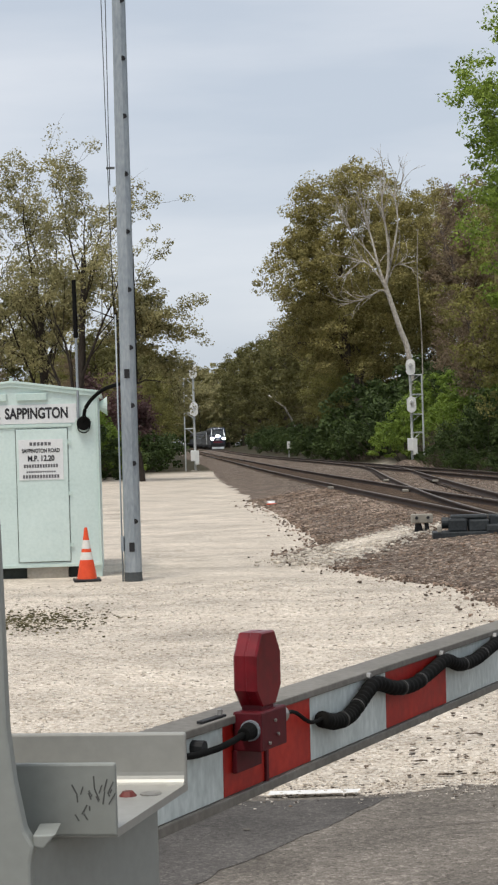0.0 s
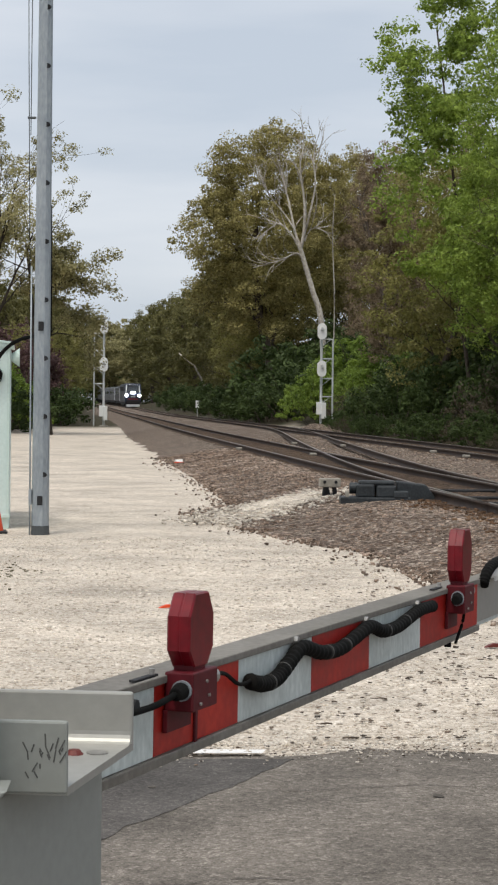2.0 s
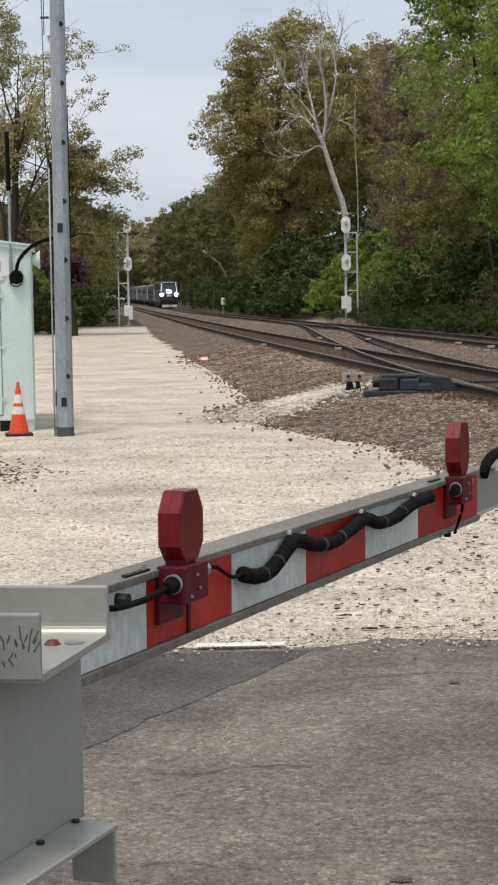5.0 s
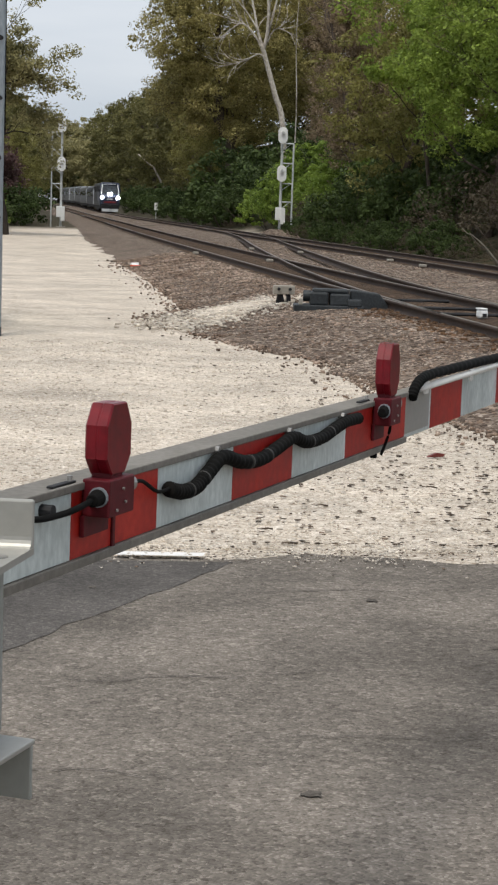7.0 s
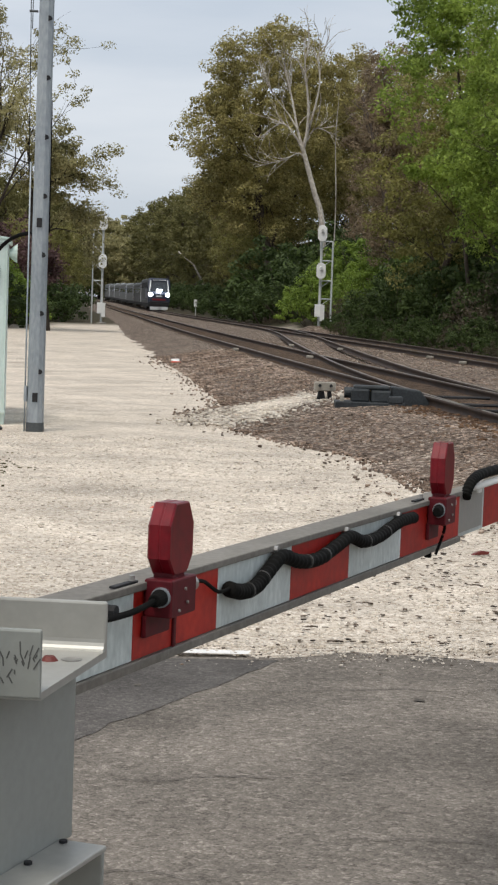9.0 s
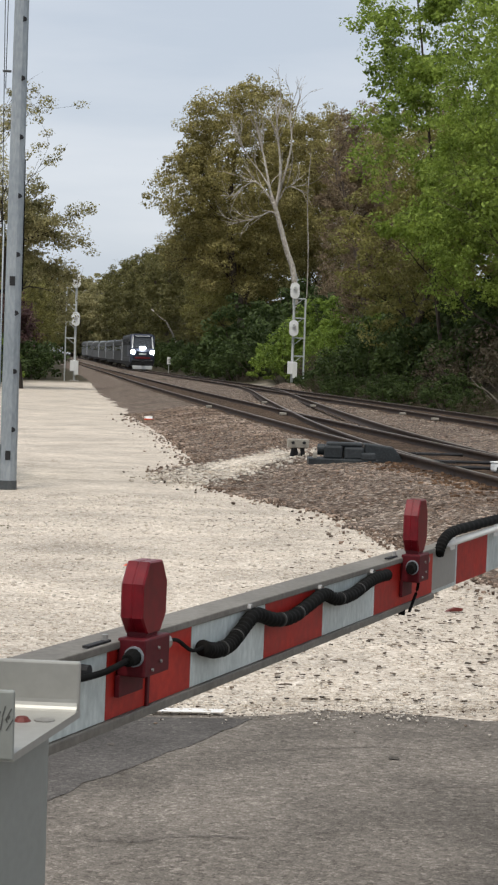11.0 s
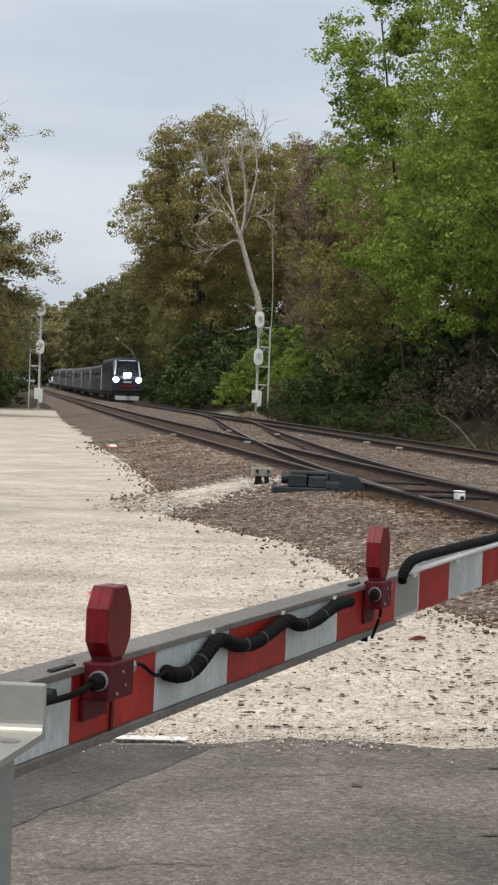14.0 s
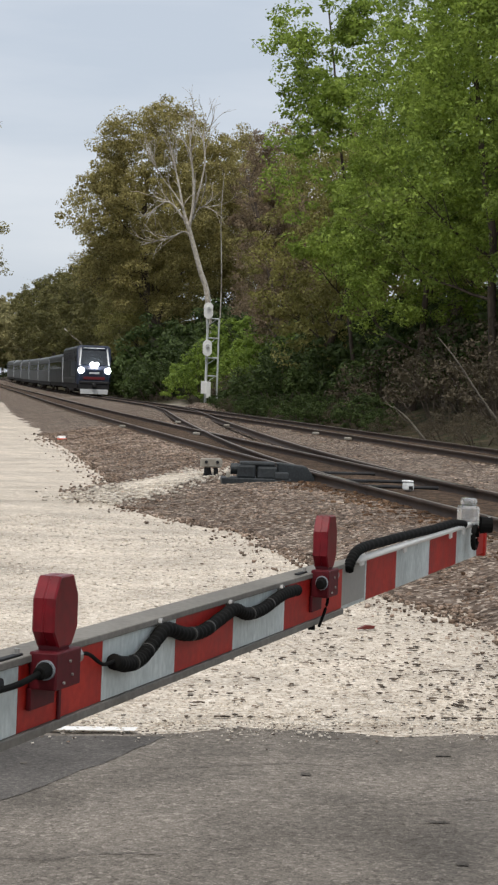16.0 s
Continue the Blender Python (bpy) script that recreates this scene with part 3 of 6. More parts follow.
def road_wear():
    """Pits where the surface has broken out, and cracks that run mostly across."""
    rng = random.Random(77)
    for k in range(9):
        x, y = rng.uniform(-0.9, 2.2), 5.0 + 3.7 * rng.random() ** 0.8
        w, d = rng.uniform(0.02, 0.07), rng.uniform(0.012, 0.035)
        bm = bmesh.new()
        ring = []
        for j in range(11):
            a = 2 * math.pi * j / 11
            r = rng.uniform(0.6, 1.15)
            ring.append(bm.verts.new((x + w * r * math.cos(a), y + d * r * math.sin(a), 0.0115)))
        bm.faces.new(ring)
        tagged(part("road_pit", bm, M_PIT), "shallow dark pit broken out of the asphalt", "road pit", kind="structure")
    for x0, y0, x1, y1 in ((0.3, 8.1, 1.9, 8.35), (1.1, 7.4, 2.4, 7.6), (-0.2, 6.6, 0.9, 6.75), (0.6, 5.9, 2.0, 5.8), (-0.5, 5.5, 0.3, 5.45)):
        bm, last = bmesh.new(), None
        for j in range(25):
            f = j / 24
            x, y = x0 + (x1 - x0) * f, y0 + (y1 - y0) * f + 0.10 * noise.noise((f * 5, y0, 0)) + 0.03 * noise.noise((f * 21, y0, 3))
            w = 0.007 * (0.25 + abs(noise.noise((f * 9, y0, 8)))) * (1 - abs(2 * f - 1) ** 4)
            pair = [bm.verts.new((x, y - w, 0.0112)), bm.verts.new((x, y + w, 0.0112))]
            if last:
                bm.faces.new((last[0], pair[0], pair[1], last[1]))
            last = pair
        tagged(part("road_crack", bm, M_PIT), "thin dark crack in the asphalt", "road crack", kind="structure")


def stones(name, count, where, size, mat_, label, category, seed, flat=0.6, lift=0.22):
    """Loose stones: jittered eight-cornered lumps in one mesh. where(rng, n) gives x and y."""
    rng = np.random.default_rng(seed)
    x, y = where(rng, count)
    z = np.array([ground_z(a, b) for a, b in zip(x, y)])
    corner = np.array([(sx, sy, sz) for sz in (-1, 1) for sy in (-1, 1) for sx in (-1, 1)], float) * 0.5
    s = size(rng, len(x), y)
    lump = corner[None] * rng.uniform(0.55, 1.15, (len(x), 8, 1)) * s[:, None, None]
    lump *= rng.uniform(0.6, 1.2, (len(x), 1, 3))
    lump[:, :, 2] *= flat
    a = rng.uniform(0, 6.283, len(x))
    c, sn = np.cos(a)[:, None], np.sin(a)[:, None]
    px, py = lump[:, :, 0] * c - lump[:, :, 1] * sn, lump[:, :, 0] * sn + lump[:, :, 1] * c
    v = np.stack([px + x[:, None], py + y[:, None], lump[:, :, 2] + (z + s * flat * lift + (0.012 if lift > 0.2 else 0.0))[:, None]], -1).reshape(-1, 3)
    q = np.array([(0, 2, 3, 1), (4, 5, 7, 6), (0, 1, 5, 4), (2, 6, 7, 3), (0, 4, 6, 2), (1, 3, 7, 5)])
    f = (np.arange(len(x))[:, None, None] * 8 + q[None]).reshape(-1, 4)
    ob = from_arrays(name, v, f, mat_)
    return tagged(ob, label, category, kind="stuff")


def loose_stones():
    def lot(rng, n):
        y = 9.25 + 14 * rng.random(n * 2) ** 1.8
        x = -0.15 * y + rng.random(n * 2) * (0.15 * y + 3.2)
        keep = np.array([a < ballast_edge(b) + 0.5 * r for a, b, r in zip(x, y, rng.random(n * 2))])
        return x[keep][:n], y[keep][:n]
    stones("limestone_gravel", 30000, lot, lambda r, n, y: (0.004 + 0.022 * r.random(n) ** 3.0) * (0.8 + y / 40), M_STONE, "loose pale limestone chips on the lot", "gravel", 3, 0.5, 0.19)

    def bed(rng, n):
        y = 11 + 45 * rng.random(n * 2) ** 1.5
        e = np.array([ballast_edge(b) for b in y])
        a = np.array([track_near(b) for b in y]) - 0.95
        x = e + (a - e) * rng.random(n * 2) ** 0.9 - np.abs(rng.normal(0, 0.30, n * 2)) * (rng.random(n * 2) < 0.14)
        return x[:n], y[:n]
    stones("ballast_stones", 46000, bed, lambda r, n, y: (0.011 + 0.030 * r.random(n) ** 1.8) * (0.75 + y / 50), M_BSTONE, "angular brown and grey ballast stones beside the track", "ballast stones", 4, 0.75)

    def between(rng, n):
        y = 20 + 60 * rng.random(n) ** 1.5
        a = np.array([track_near(b) for b in y])
        b = np.array([track_far(c) for c in y])
        return a + 1.0 + (b - a + 1.5) * rng.random(n), y
    stones("ballast_stones_between", 9000, between, lambda r, n, y: r.uniform(0.03, 0.06, n), M_BSTONE, "ballast stones between and beyond the two tracks", "ballast stones", 5, 0.75)

    def debris(rng, n):
        # drifts of scraps, thickest towards the ballast
        cy = 9.6 + 10 * rng.random(70) ** 1.6
        cx = 0.6 + (0.22 * cy) * rng.random(70) ** 0.6
        k = rng.integers(0, 70, n)
        return cx[k] + rng.normal(0, 0.34, n), np.maximum(9.4, cy[k] + rng.normal(0, 0.5, n))
    stones("leaf_debris", 3600, debris, lambda r, n, y: 0.004 + 0.036 * r.random(n) ** 3, M_DEBRIS, "dark twigs and dead leaf scraps on the gravel", "debris", 6, 0.22)

    def weeds(rng, n):
        return -2.25 + 0.36 * rng.standard_normal(n), 18.59 + 0.65 * rng.standard_normal(n)
    stones("dead_weeds", 1300, weeds, lambda r, n, y: 0.006 + 0.032 * r.random(n) ** 2, M_WEED, "patch of olive-brown dead weeds in the gravel", "weeds", 8, 0.4)
    def verge(rng, n):
        return -1.5 + 5.2 * rng.random(n), 9.22 - np.abs(rng.normal(0, 0.2, n)) + 0.03 * rng.random(n)
    stones("road_edge_grit", 3000, verge, lambda r, n, y: 0.004 + 0.016 * r.random(n) ** 3, M_STONE, "pale grit strewn over the road edge", "gravel", 12, 0.5, 0.9)

    stones("dark_grit", 700, verge, lambda r, n, y: 0.004 + 0.014 * r.random(n) ** 2, M_DEBRIS, "dark leaf grit along the road edge", "debris", 13, 0.4, 0.9)

    def spill(rng, n):
        k = rng.random(n)
        return 0.75 + 1.9 * k + rng.normal(0, 0.32, n), 26.4 + 3.9 * k + rng.normal(0, 0.75, n)
    stones("spilled_gravel", 3600, spill, lambda r, n, y: 0.02 + 0.05 * r.random(n) ** 2, M_STONE, "pale limestone chips spilled over the ballast", "gravel", 9, 0.55, 0.9)

    def rusty(rng, n):
        y = 14.2 + 16 * rng.random(n)
        return np.array([track_near(c) for c in y]) - 0.62 + rng.normal(0.1, 0.55, n) * (0.5 + 0.5 * np.sin(y * 1.3) ** 2), y
    stones("rusty_stones", 5000, rusty, lambda r, n, y: 0.018 + 0.045 * r.random(n) ** 1.6, M_RUSTSTONE, "rust-stained ballast stones along the near rail", "ballast stones", 10, 0.7, 0.5)
    # tongue of pale gravel that spills over the ballast
    bm = bmesh.new()
    pts = smooth_line([(0.9, 26.6, 0), (1.5, 26.5, 0), (2.1, 27.6, 0), (2.6, 29.6, 0), (2.5, 30.6, 0), (2.0, 30.3, 0), (1.5, 29.5, 0), (1.2, 28.0, 0), (0.9, 26.6, 0)], 5)[:-1]
    vs = [bm.verts.new((p.x + 0.22 * noise.noise((p.x * 3, p.y * 2, 5)), p.y + 0.4 * noise.noise((p.x * 2, p.y * 3, 8)), ground_z(p.x, p.y) + 0.02)) for p in pts]
    mid = bm.verts.new((1.75, 28.7, ground_z(1.75, 28.7) + 0.09))
    for k in range(len(vs)):
        bm.faces.new((vs[k], vs[(k + 1) % len(vs)], mid))
    s = part("gravel_spill", bm, M_GROUND)
    tagged(s, "low tongue of pale gravel spilled over the ballast", "gravel", kind="structure")


# ---- tracks ----
RAIL_PROFILE = [(-0.075, 0), (0.075, 0), (0.075, 0.015), (0.012, 0.035), (0.012, 0.115), (0.036, 0.125), (0.036, 0.155), (0.028, 0.165), (-0.028, 0.165), (-0.036, 0.155), (-0.036, 0.125), (-0.012, 0.115), (-0.012, 0.035), (-0.075, 0.015)]


def rail(line, offset, ys, parent):
    n = len(RAIL_PROFILE)
    v = []
    for y in ys:
        d = (line(y + 0.5) - line(y - 0.5))
        k = 1 / math.sqrt(1 + d * d)
        for a, b in RAIL_PROFILE:
            v.append((line(y) + (offset + a) * k, y - (offset + a) * d * k, rail_top(y) - 0.165 + b))
    i = np.arange(len(ys) - 1)[:, None] * n
    k = np.arange(n)[None]
    k2 = (k + 1) % n
    f = np.stack([i + k, i + k2, i + n + k2, i + n + k], -1).reshape(-1, 4)
    ob = from_arrays("rail", v, f, M_RAIL, parent)
    ob.data.materials.append(M_SHINE)
    idx = np.zeros(len(f), np.int32)
    idx[np.arange(len(f)) % n == 7] = 1
    ob.data.polygons.foreach_set("material_index", idx)
    return ob


def tie_mesh():
    bm = box(-1.3, 1.3, -0.115, 0.115, -0.16, 0.0, 0.012)
    me = bpy.data.meshes.new("tie")
    bm.to_mesh(me)
    bm.free()
    me.materials.append(M_TIE)
    return me


TIE = tie_mesh()


def tracks():
    near = thing("railway_track", "rusty steel main track on oiled timber ties", "track", kind="structure")
    far = thing("railway_track", "second rusty steel track on oiled timber ties", "track", kind="structure")
    cross = thing("crossover_track", "crossover rails joining the two tracks", "track", kind="structure")
    ys = list(np.arange(9.5, 130, 1.0)) + list(np.arange(130, 480, 5))
    for th, line in ((near, track_near), (far, track_far)):
        for o in (-0.7525, 0.7525):
            rail(line, o, ys, th)
    cy = list(np.arange(24, 116, 1.0))

    def soft_cross(y):
        return sum(track_cross(y + k) for k in (-4, -2, 0, 2, 4)) / 5
    for o in (-0.7525, 0.7525):
        rail(soft_cross, o, cy, cross)
    for th, line, y0, y1 in ((near, track_near, 10, 120), (far, track_far, 30, 150)):
        y = y0
        while y < y1:
            ob = new("tie", TIE)
            ob.parent = th
            d = line(y + 0.5) - line(y - 0.5)
            ob.matrix_basis = pose(line(y), y, rail_top(y) - 0.163, 0, 0, -math.degrees(math.atan(d)) * 1.0 + random.uniform(-1, 1))
            y += 0.53
    for th, line in ((near, track_near), (far, track_far)):
        v, ny = [], 0
        for y in list(np.arange(10, 130, 1.5)) + list(np.arange(130, 470, 8)):
            ny += 1
            for o in (-1.12, -0.55, 0.0, 0.55, 1.12):
                oo = o + 0.10 * noise.noise((y * 1.1, o, 2))
                v.append((line(y) + oo, y, ground_z(line(y) + oo, y) + (0.05 if abs(o) < 1 else 0.018)))
        i = np.arange(ny - 1)[:, None] * 5 + np.arange(4)[None]
        from_arrays("stained_bed", v, np.stack([i, i + 1, i + 6, i + 5], -1).reshape(-1, 4), M_BED, th, smooth=True)
    # rail joints and clips, coloured pale for the light they catch
    for line, o, y in ((track_far, -0.75, 53.5), (track_far, -0.75, 49.0), (track_near, -0.75, 55.0), (track_near, 0.75, 49.5), (track_cross, -0.75, 63.0), (track_cross, 0.75, 60.0)):
        bm = box(-0.09, 0.09, -0.14, 0.14, 0, 0.07, 0.015)
        c = part("rail_clip", bm, M_MACHINETOP, near if line is not track_far else far)
        c.matrix_basis = pose(line(y) + o - 0.12, y, rail_top(y) - 0.13)


def switch_gear():
    z = ground_z(2.68, 29.0)
    st = thing("switch_indicator", "pale steel capped marker box on dark legs beside the ballast", "switch marker", (2.68, 29.0, z - 0.03))
    part("cap", box(-0.17, 0.17, -0.10, 0.10, 0.20, 0.34, 0.015), M_MACHINETOP, st)
    for x in (-0.09, 0.09):
        part("bolt", cyl((x, -0.10, 0.285), (x, -0.13, 0.285), 0.026, n=8), M_TRAINDARK, st)
    for x, lean in ((-0.10, 0.03), (0.0, -0.05), (0.10, -0.03)):
        part("leg", cyl((x, 0, -0.02), (x + lean, 0, 0.21), 0.036, n=8), M_TRAINDARK, st)
    z = ground_z(3.18, 27.4)
    m = thing("switch_machine", "black cast switch machine bolted beside the track", "switch machine", (3.19, 27.4, z - 0.03), -3)
    part("base_plate", box(-0.50, 0.56, -0.26, 0.26, -0.08, 0.11, 0.015), M_MACHINE, m)
    part("motor_case", box(-0.26, 0.02, -0.20, 0.20, 0.10, 0.31, 0.035), M_MACHINE, m)
    part("gear_case", box(0.04, 0.34, -0.22, 0.22, 0.10, 0.29, 0.03), M_MACHINE, m)
    part("lid", box(-0.22, 0.32, -0.16, 0.16, 0.29, 0.355, 0.025), M_MACHINE, m)
    part("end_bell", cyl((-0.36, -0.02, 0.24), (-0.24, -0.02, 0.24), 0.085, n=16, bevel=0.012), M_MACHINE, m)
    part("hasp", box(-0.43, -0.37, -0.22, -0.12, 0.11, 0.20, 0.01), M_MACHINETOP, m)
    part("crank_cover", box(0.30, 0.52, -0.27, -0.05, 0.10, 0.21, 0.02), M_MACHINE, m)
    part("throw_rod_cover", prism([(0.36, -0.05), (0.98, -0.05), (0.94, 0.12), (0.80, 0.30), (0.36, 0.35)], -0.10, 0.34, 0.02), M_MACHINE, m)
    y = 25.0
    b = thing("track_lock_box", "small white box between the rails", "track box", (5.11, y, ground_z(5.11, y) + 0.06), 12)
    part("case", box(-0.07, 0.06, -0.08, 0.08, 0.0, 0.12, 0.03), M_SIGNALWHITE, b)
    part("lid", box(-0.075, 0.05, -0.08, 0.08, 0.12, 0.145, 0.012), M_SIGNALWHITE, b)
    part("latch", box(-0.03, 0.03, -0.092, -0.08, 0.02, 0.07, 0.004), M_TRAINDARK, b)
    for k, yy in enumerate((25.6, 27.1, 29.3)):
        r = thing("throw_rod", "dark greasy switch rod between the rails", "switch rod", (track_near(yy), yy, rail_top(yy) - 0.13), group="switch rods")
        part("rod", cyl((-0.68, 0, 0.03), (0.68, 0, 0.03), 0.025, n=8), M_TRAINDARK, r)
        part("plate", box(-0.7 + 0.3 * (k % 3), -0.3 + 0.3 * (k % 3), -0.12, 0.12, 0.0, 0.05, 0.01), M_TRAINDARK, r)
    x, y = 0.5, 50.5
    li = thing("litter", "crumpled white and orange wrapper on the ballast edge", "litter", (x, y, ground_z(x, y) + 0.02))
    bm = bmesh.new()
    bmesh.ops.create_icosphere(bm, subdivisions=2, radius=0.16)
    for v in bm.verts:
        v.co = Vector((v.co.x * 1.1, v.co.y * 0.8, v.co.z * 0.45 + 0.05)) * (0.8 + 0.5 * noise.noise(v.co * 9))
    part("wrapper", bm, M_SIGNALWHITE, li)
    part("tag", box(-0.15, 0.12, -0.14, -0.10, 0.0, 0.04, 0.01), M_CONE, li)
    for x, y, c in ((0.02, 15.3, M_CONE), (2.35, 12.9, M_REDBOLT)):
        s = thing("plastic_scrap", "small orange-red plastic scrap on the gravel", "litter", (x, y, ground_z(x, y) + 0.01), 20, "plastic scraps")
        part("strip", prism([(-0.07, 0), (0.06, 0), (0.075, 0.02), (0.01, 0.03), (-0.04, 0.015)], -0.015, 0.02, 0.004), c, s)
    for x, y, rz, l in ((2.1, 11.4, 70, 0.12), (2.6, 11.0, 100, 0.2), (1.75, 13.2, 60, 0.14), (1.3, 10.6, 95, 0.1), (2.2, 10.2, 75, 0.11), (0.9, 9.8, 110, 0.09)):
        t = thing("twig", "dark fallen twig on the gravel", "twig", (x, y, ground_z(x, y) + 0.012), rz, "fallen twigs")
        tube("stem", smooth_line([(0, 0, 0), (0.006, l * 0.4, 0.006), (0.002, l * 0.7, 0.003), (0.012, l, 0.006)], 4), np.linspace(0.0055, 0.002, 13), M_DEBRIS, t, 6)


# ---- the crossing gate ----
ARM0, ARMU = Vector((-0.05, 2.88, 1.2)), Vector((0.157, 0.373, 0.0))
ARM_TURN = math.degrees(math.atan2(ARMU.y, ARMU.x))


def gate_arm():
    """Local x runs along the arm from the first joint of white and red, y into its back, z up from its foot."""
    U = ARMU.length
    arm = thing("gate_arm", "grey aluminium crossing gate arm with red and white sheeting", "gate arm")
    arm.matrix_basis = Matrix.Translation(ARM0) @ pose(0, 0, 0, 0, 1.12, ARM_TURN)
    e0, e1 = -2.05 * U, 5.55 * U
    part("main_beam", prism([(e0, -0.014), (e1, -0.014), (e1, 0.117), (e0, 0.117)], 0.003, 0.078, 0.004), M_ARMGREY, arm)
    part("lower_lip", prism([(e0, -0.020), (e1, -0.020), (e1, -0.004), (e0, -0.004)], -0.006, 0.003, 0.002), M_ARMGREY, arm)
    part("upper_lip", prism([(e0, 0.108), (e1, 0.108), (e1, 0.121), (e0, 0.121)], -0.006, 0.003, 0.002), M_ARMGREY, arm)
    t1 = 11.93 * U
    part("tip_beam", prism([(5.3 * U, -0.016), (t1, -0.006), (t1, 0.128), (5.3 * U, 0.116)], 0.012, 0.052, 0.004), M_ARMGREY, arm)
    edges = [(-1.2, 0, M_WHITE), (0, 0.93, M_RED), (0.93, 1.95, M_WHITE), (1.95, 2.95, M_RED), (2.95, 4.03, M_WHITE), (4.03, 5.54, M_RED)]
    for a, b, m in edges:
        part("red_stripe" if m is M_RED else "white_stripe", prism([(a * U + 0.001, -0.003), (b * U - 0.001, -0.003), (b * U - 0.001, 0.107), (a * U + 0.001, 0.107)], 0.0005, 0.004, 0.0008), m, arm, "red reflective sheeting" if m is M_RED else "white reflective sheeting")
    tip = [(5.56, 6.40, M_WHITE), (6.40, 7.48, M_RED), (7.48, 8.90, M_WHITE), (8.90, 10.27, M_RED), (10.27, 11.48, M_WHITE), (11.50, 11.92, M_RED)]
    for a, b, m in tip:
        z0, z1 = -0.012 + 0.006 * (a - 5.5) / 7, 0.112 + 0.010 * (a - 5.5) / 7
        part("red_stripe" if m is M_RED else "white_stripe", prism([(a * U + 0.001, z0), (b * U - 0.001, z0), (b * U - 0.001, z1), (a * U + 0.001, z1)], 0.009, 0.013, 0.001), m, arm, "red reflective sheeting" if m is M_RED else "white reflective sheeting")
    part("end_bumper", box(11.90 * U, 12.0 * U, 0.0, 0.06, -0.02, 0.10, 0.006), M_RED, arm, "red plastic end cap")
    part("sleeve_plate", box(5.5 * U, 6.3 * U, 0.004, 0.010, 0.0, 0.112, 0.002), M_BRIGHT, arm)
    part("splice_strap", box(0.405 * U, 0.435 * U, -0.004, 0.085, -0.020, 0.10, 0.002), M_LAMPDARK, arm)
    for s0, hh in ((0.229, 0.0), (4.78, 0.004)):
        lamp = part("gate_lamp", lamp_body(), M_LAMPRED, arm, "dark red gate arm lamp")
        lamp.matrix_basis = pose(s0 * U, -0.005, 0.130 + hh) @ Matrix.Diagonal((1, 1, 1 if s0 < 1 else 1.15, 1))
        part("base", box(-0.057, 0.050, -0.045, 0.004, -0.066, -0.004, 0.003), M_LAMPDARK, lamp, "dark red mounting block")
        part("foot_plate", box(-0.062, 0.040, -0.004, 0.0045, -0.100, -0.064, 0.0015), M_LAMPDARK, lamp)
        part("neck", box(-0.030, 0.022, -0.034, 0.0, -0.006, 0.010, 0.002), M_LAMPDARK, lamp)
        part("saddle", box(-0.150, -0.062, 0.012, 0.024, -0.011, -0.007, 0.001), M_TRAINDARK, lamp)
        part("saddle_bolt", cyl((-0.075, 0.018, -0.008), (-0.075, 0.018, 0.002), 0.005, n=8), M_BOLT, lamp)
        part("gland", cyl((-0.092, -0.029, -0.034), (-0.062, -0.027, -0.032), 0.0105, 0.0145, 14, bevel=0.002), M_BLACK, lamp)
        part("gland_collar", cyl((-0.063, -0.027, -0.032), (-0.057, -0.027, -0.032), 0.0165, n=14), M_GALV, lamp)
        part("gland_nut", cyl((0.050, -0.030, -0.022), (0.068, -0.030, -0.022), 0.0135, n=14, bevel=0.002), M_BOLT, lamp)
        for bx, bz in ((-0.005, -0.022), (0.006, -0.045), (-0.030, -0.055)):
            part("screw", cyl((bx, -0.0495, bz), (bx, -0.0465, bz), 0.0026, n=8), M_BOLT, lamp)
    # clear lamp at the tip
    cl = part("tip_lamp", box(-0.06, 0.06, -0.036, 0.036, 0.0, 0.085, 0.012), M_CLEAR, arm, "clear plastic tip lamp")
    cl.matrix_basis = pose(10.88 * U, 0.008, 0.122, 0, 0, 20)
    part("cap", box(-0.045, 0.045, -0.028, 0.028, 0.084, 0.115, 0.012), M_CLEAR, cl)
    part("gland", cyl((-0.05, -0.085, 0.012), (-0.05, -0.04, 0.012), 0.03, 0.034, 14), M_BLACK, cl)
    # corrugated hose along the face, hung from clips
    hose = [(0.95, 0.069), (1.12, 0.056), (1.30, 0.057), (1.46, 0.076), (1.66, 0.098), (1.95, 0.077), (2.25, 0.070), (2.55, 0.084), (2.80, 0.095), (3.05, 0.076), (3.35, 0.074), (3.62, 0.086), (3.86, 0.095), (4.15, 0.094)]
    pts = smooth_line([(s * U, -0.018, z) for s, z in hose], 16)
    rad = [0.0138 + 0.0015 * math.sin(k * 1.9) for k in range(len(pts))]
    tube("hose", pts, rad, M_BLACK, arm, 12, "black corrugated cable hose")
    for s in (1.2, 1.4, 2.05, 2.35, 3.1, 3.5):
        i = min(range(len(pts)), key=lambda k: abs(pts[k].x - s * U))
        part("hose_clamp", cyl(pts[i], pts[i + 1], 0.0152, n=14), M_HOSECLAMP, arm)
    for s, z in ((1.64, 0.112), (2.80, 0.108), (3.86, 0.108)):
        part("hose_clip", cyl((s * U, -0.014, z), (s * U, 0.006, z), 0.008, n=8), M_BOLT, arm, "zinc clip")
    tube("cable", smooth_line([(0.40 * U, -0.035, 0.108), (0.56 * U, -0.030, 0.102), (0.80 * U, -0.020, 0.072), (0.96 * U, -0.018, 0.070)], 8), 0.0035, M_BLACK, arm, 8)
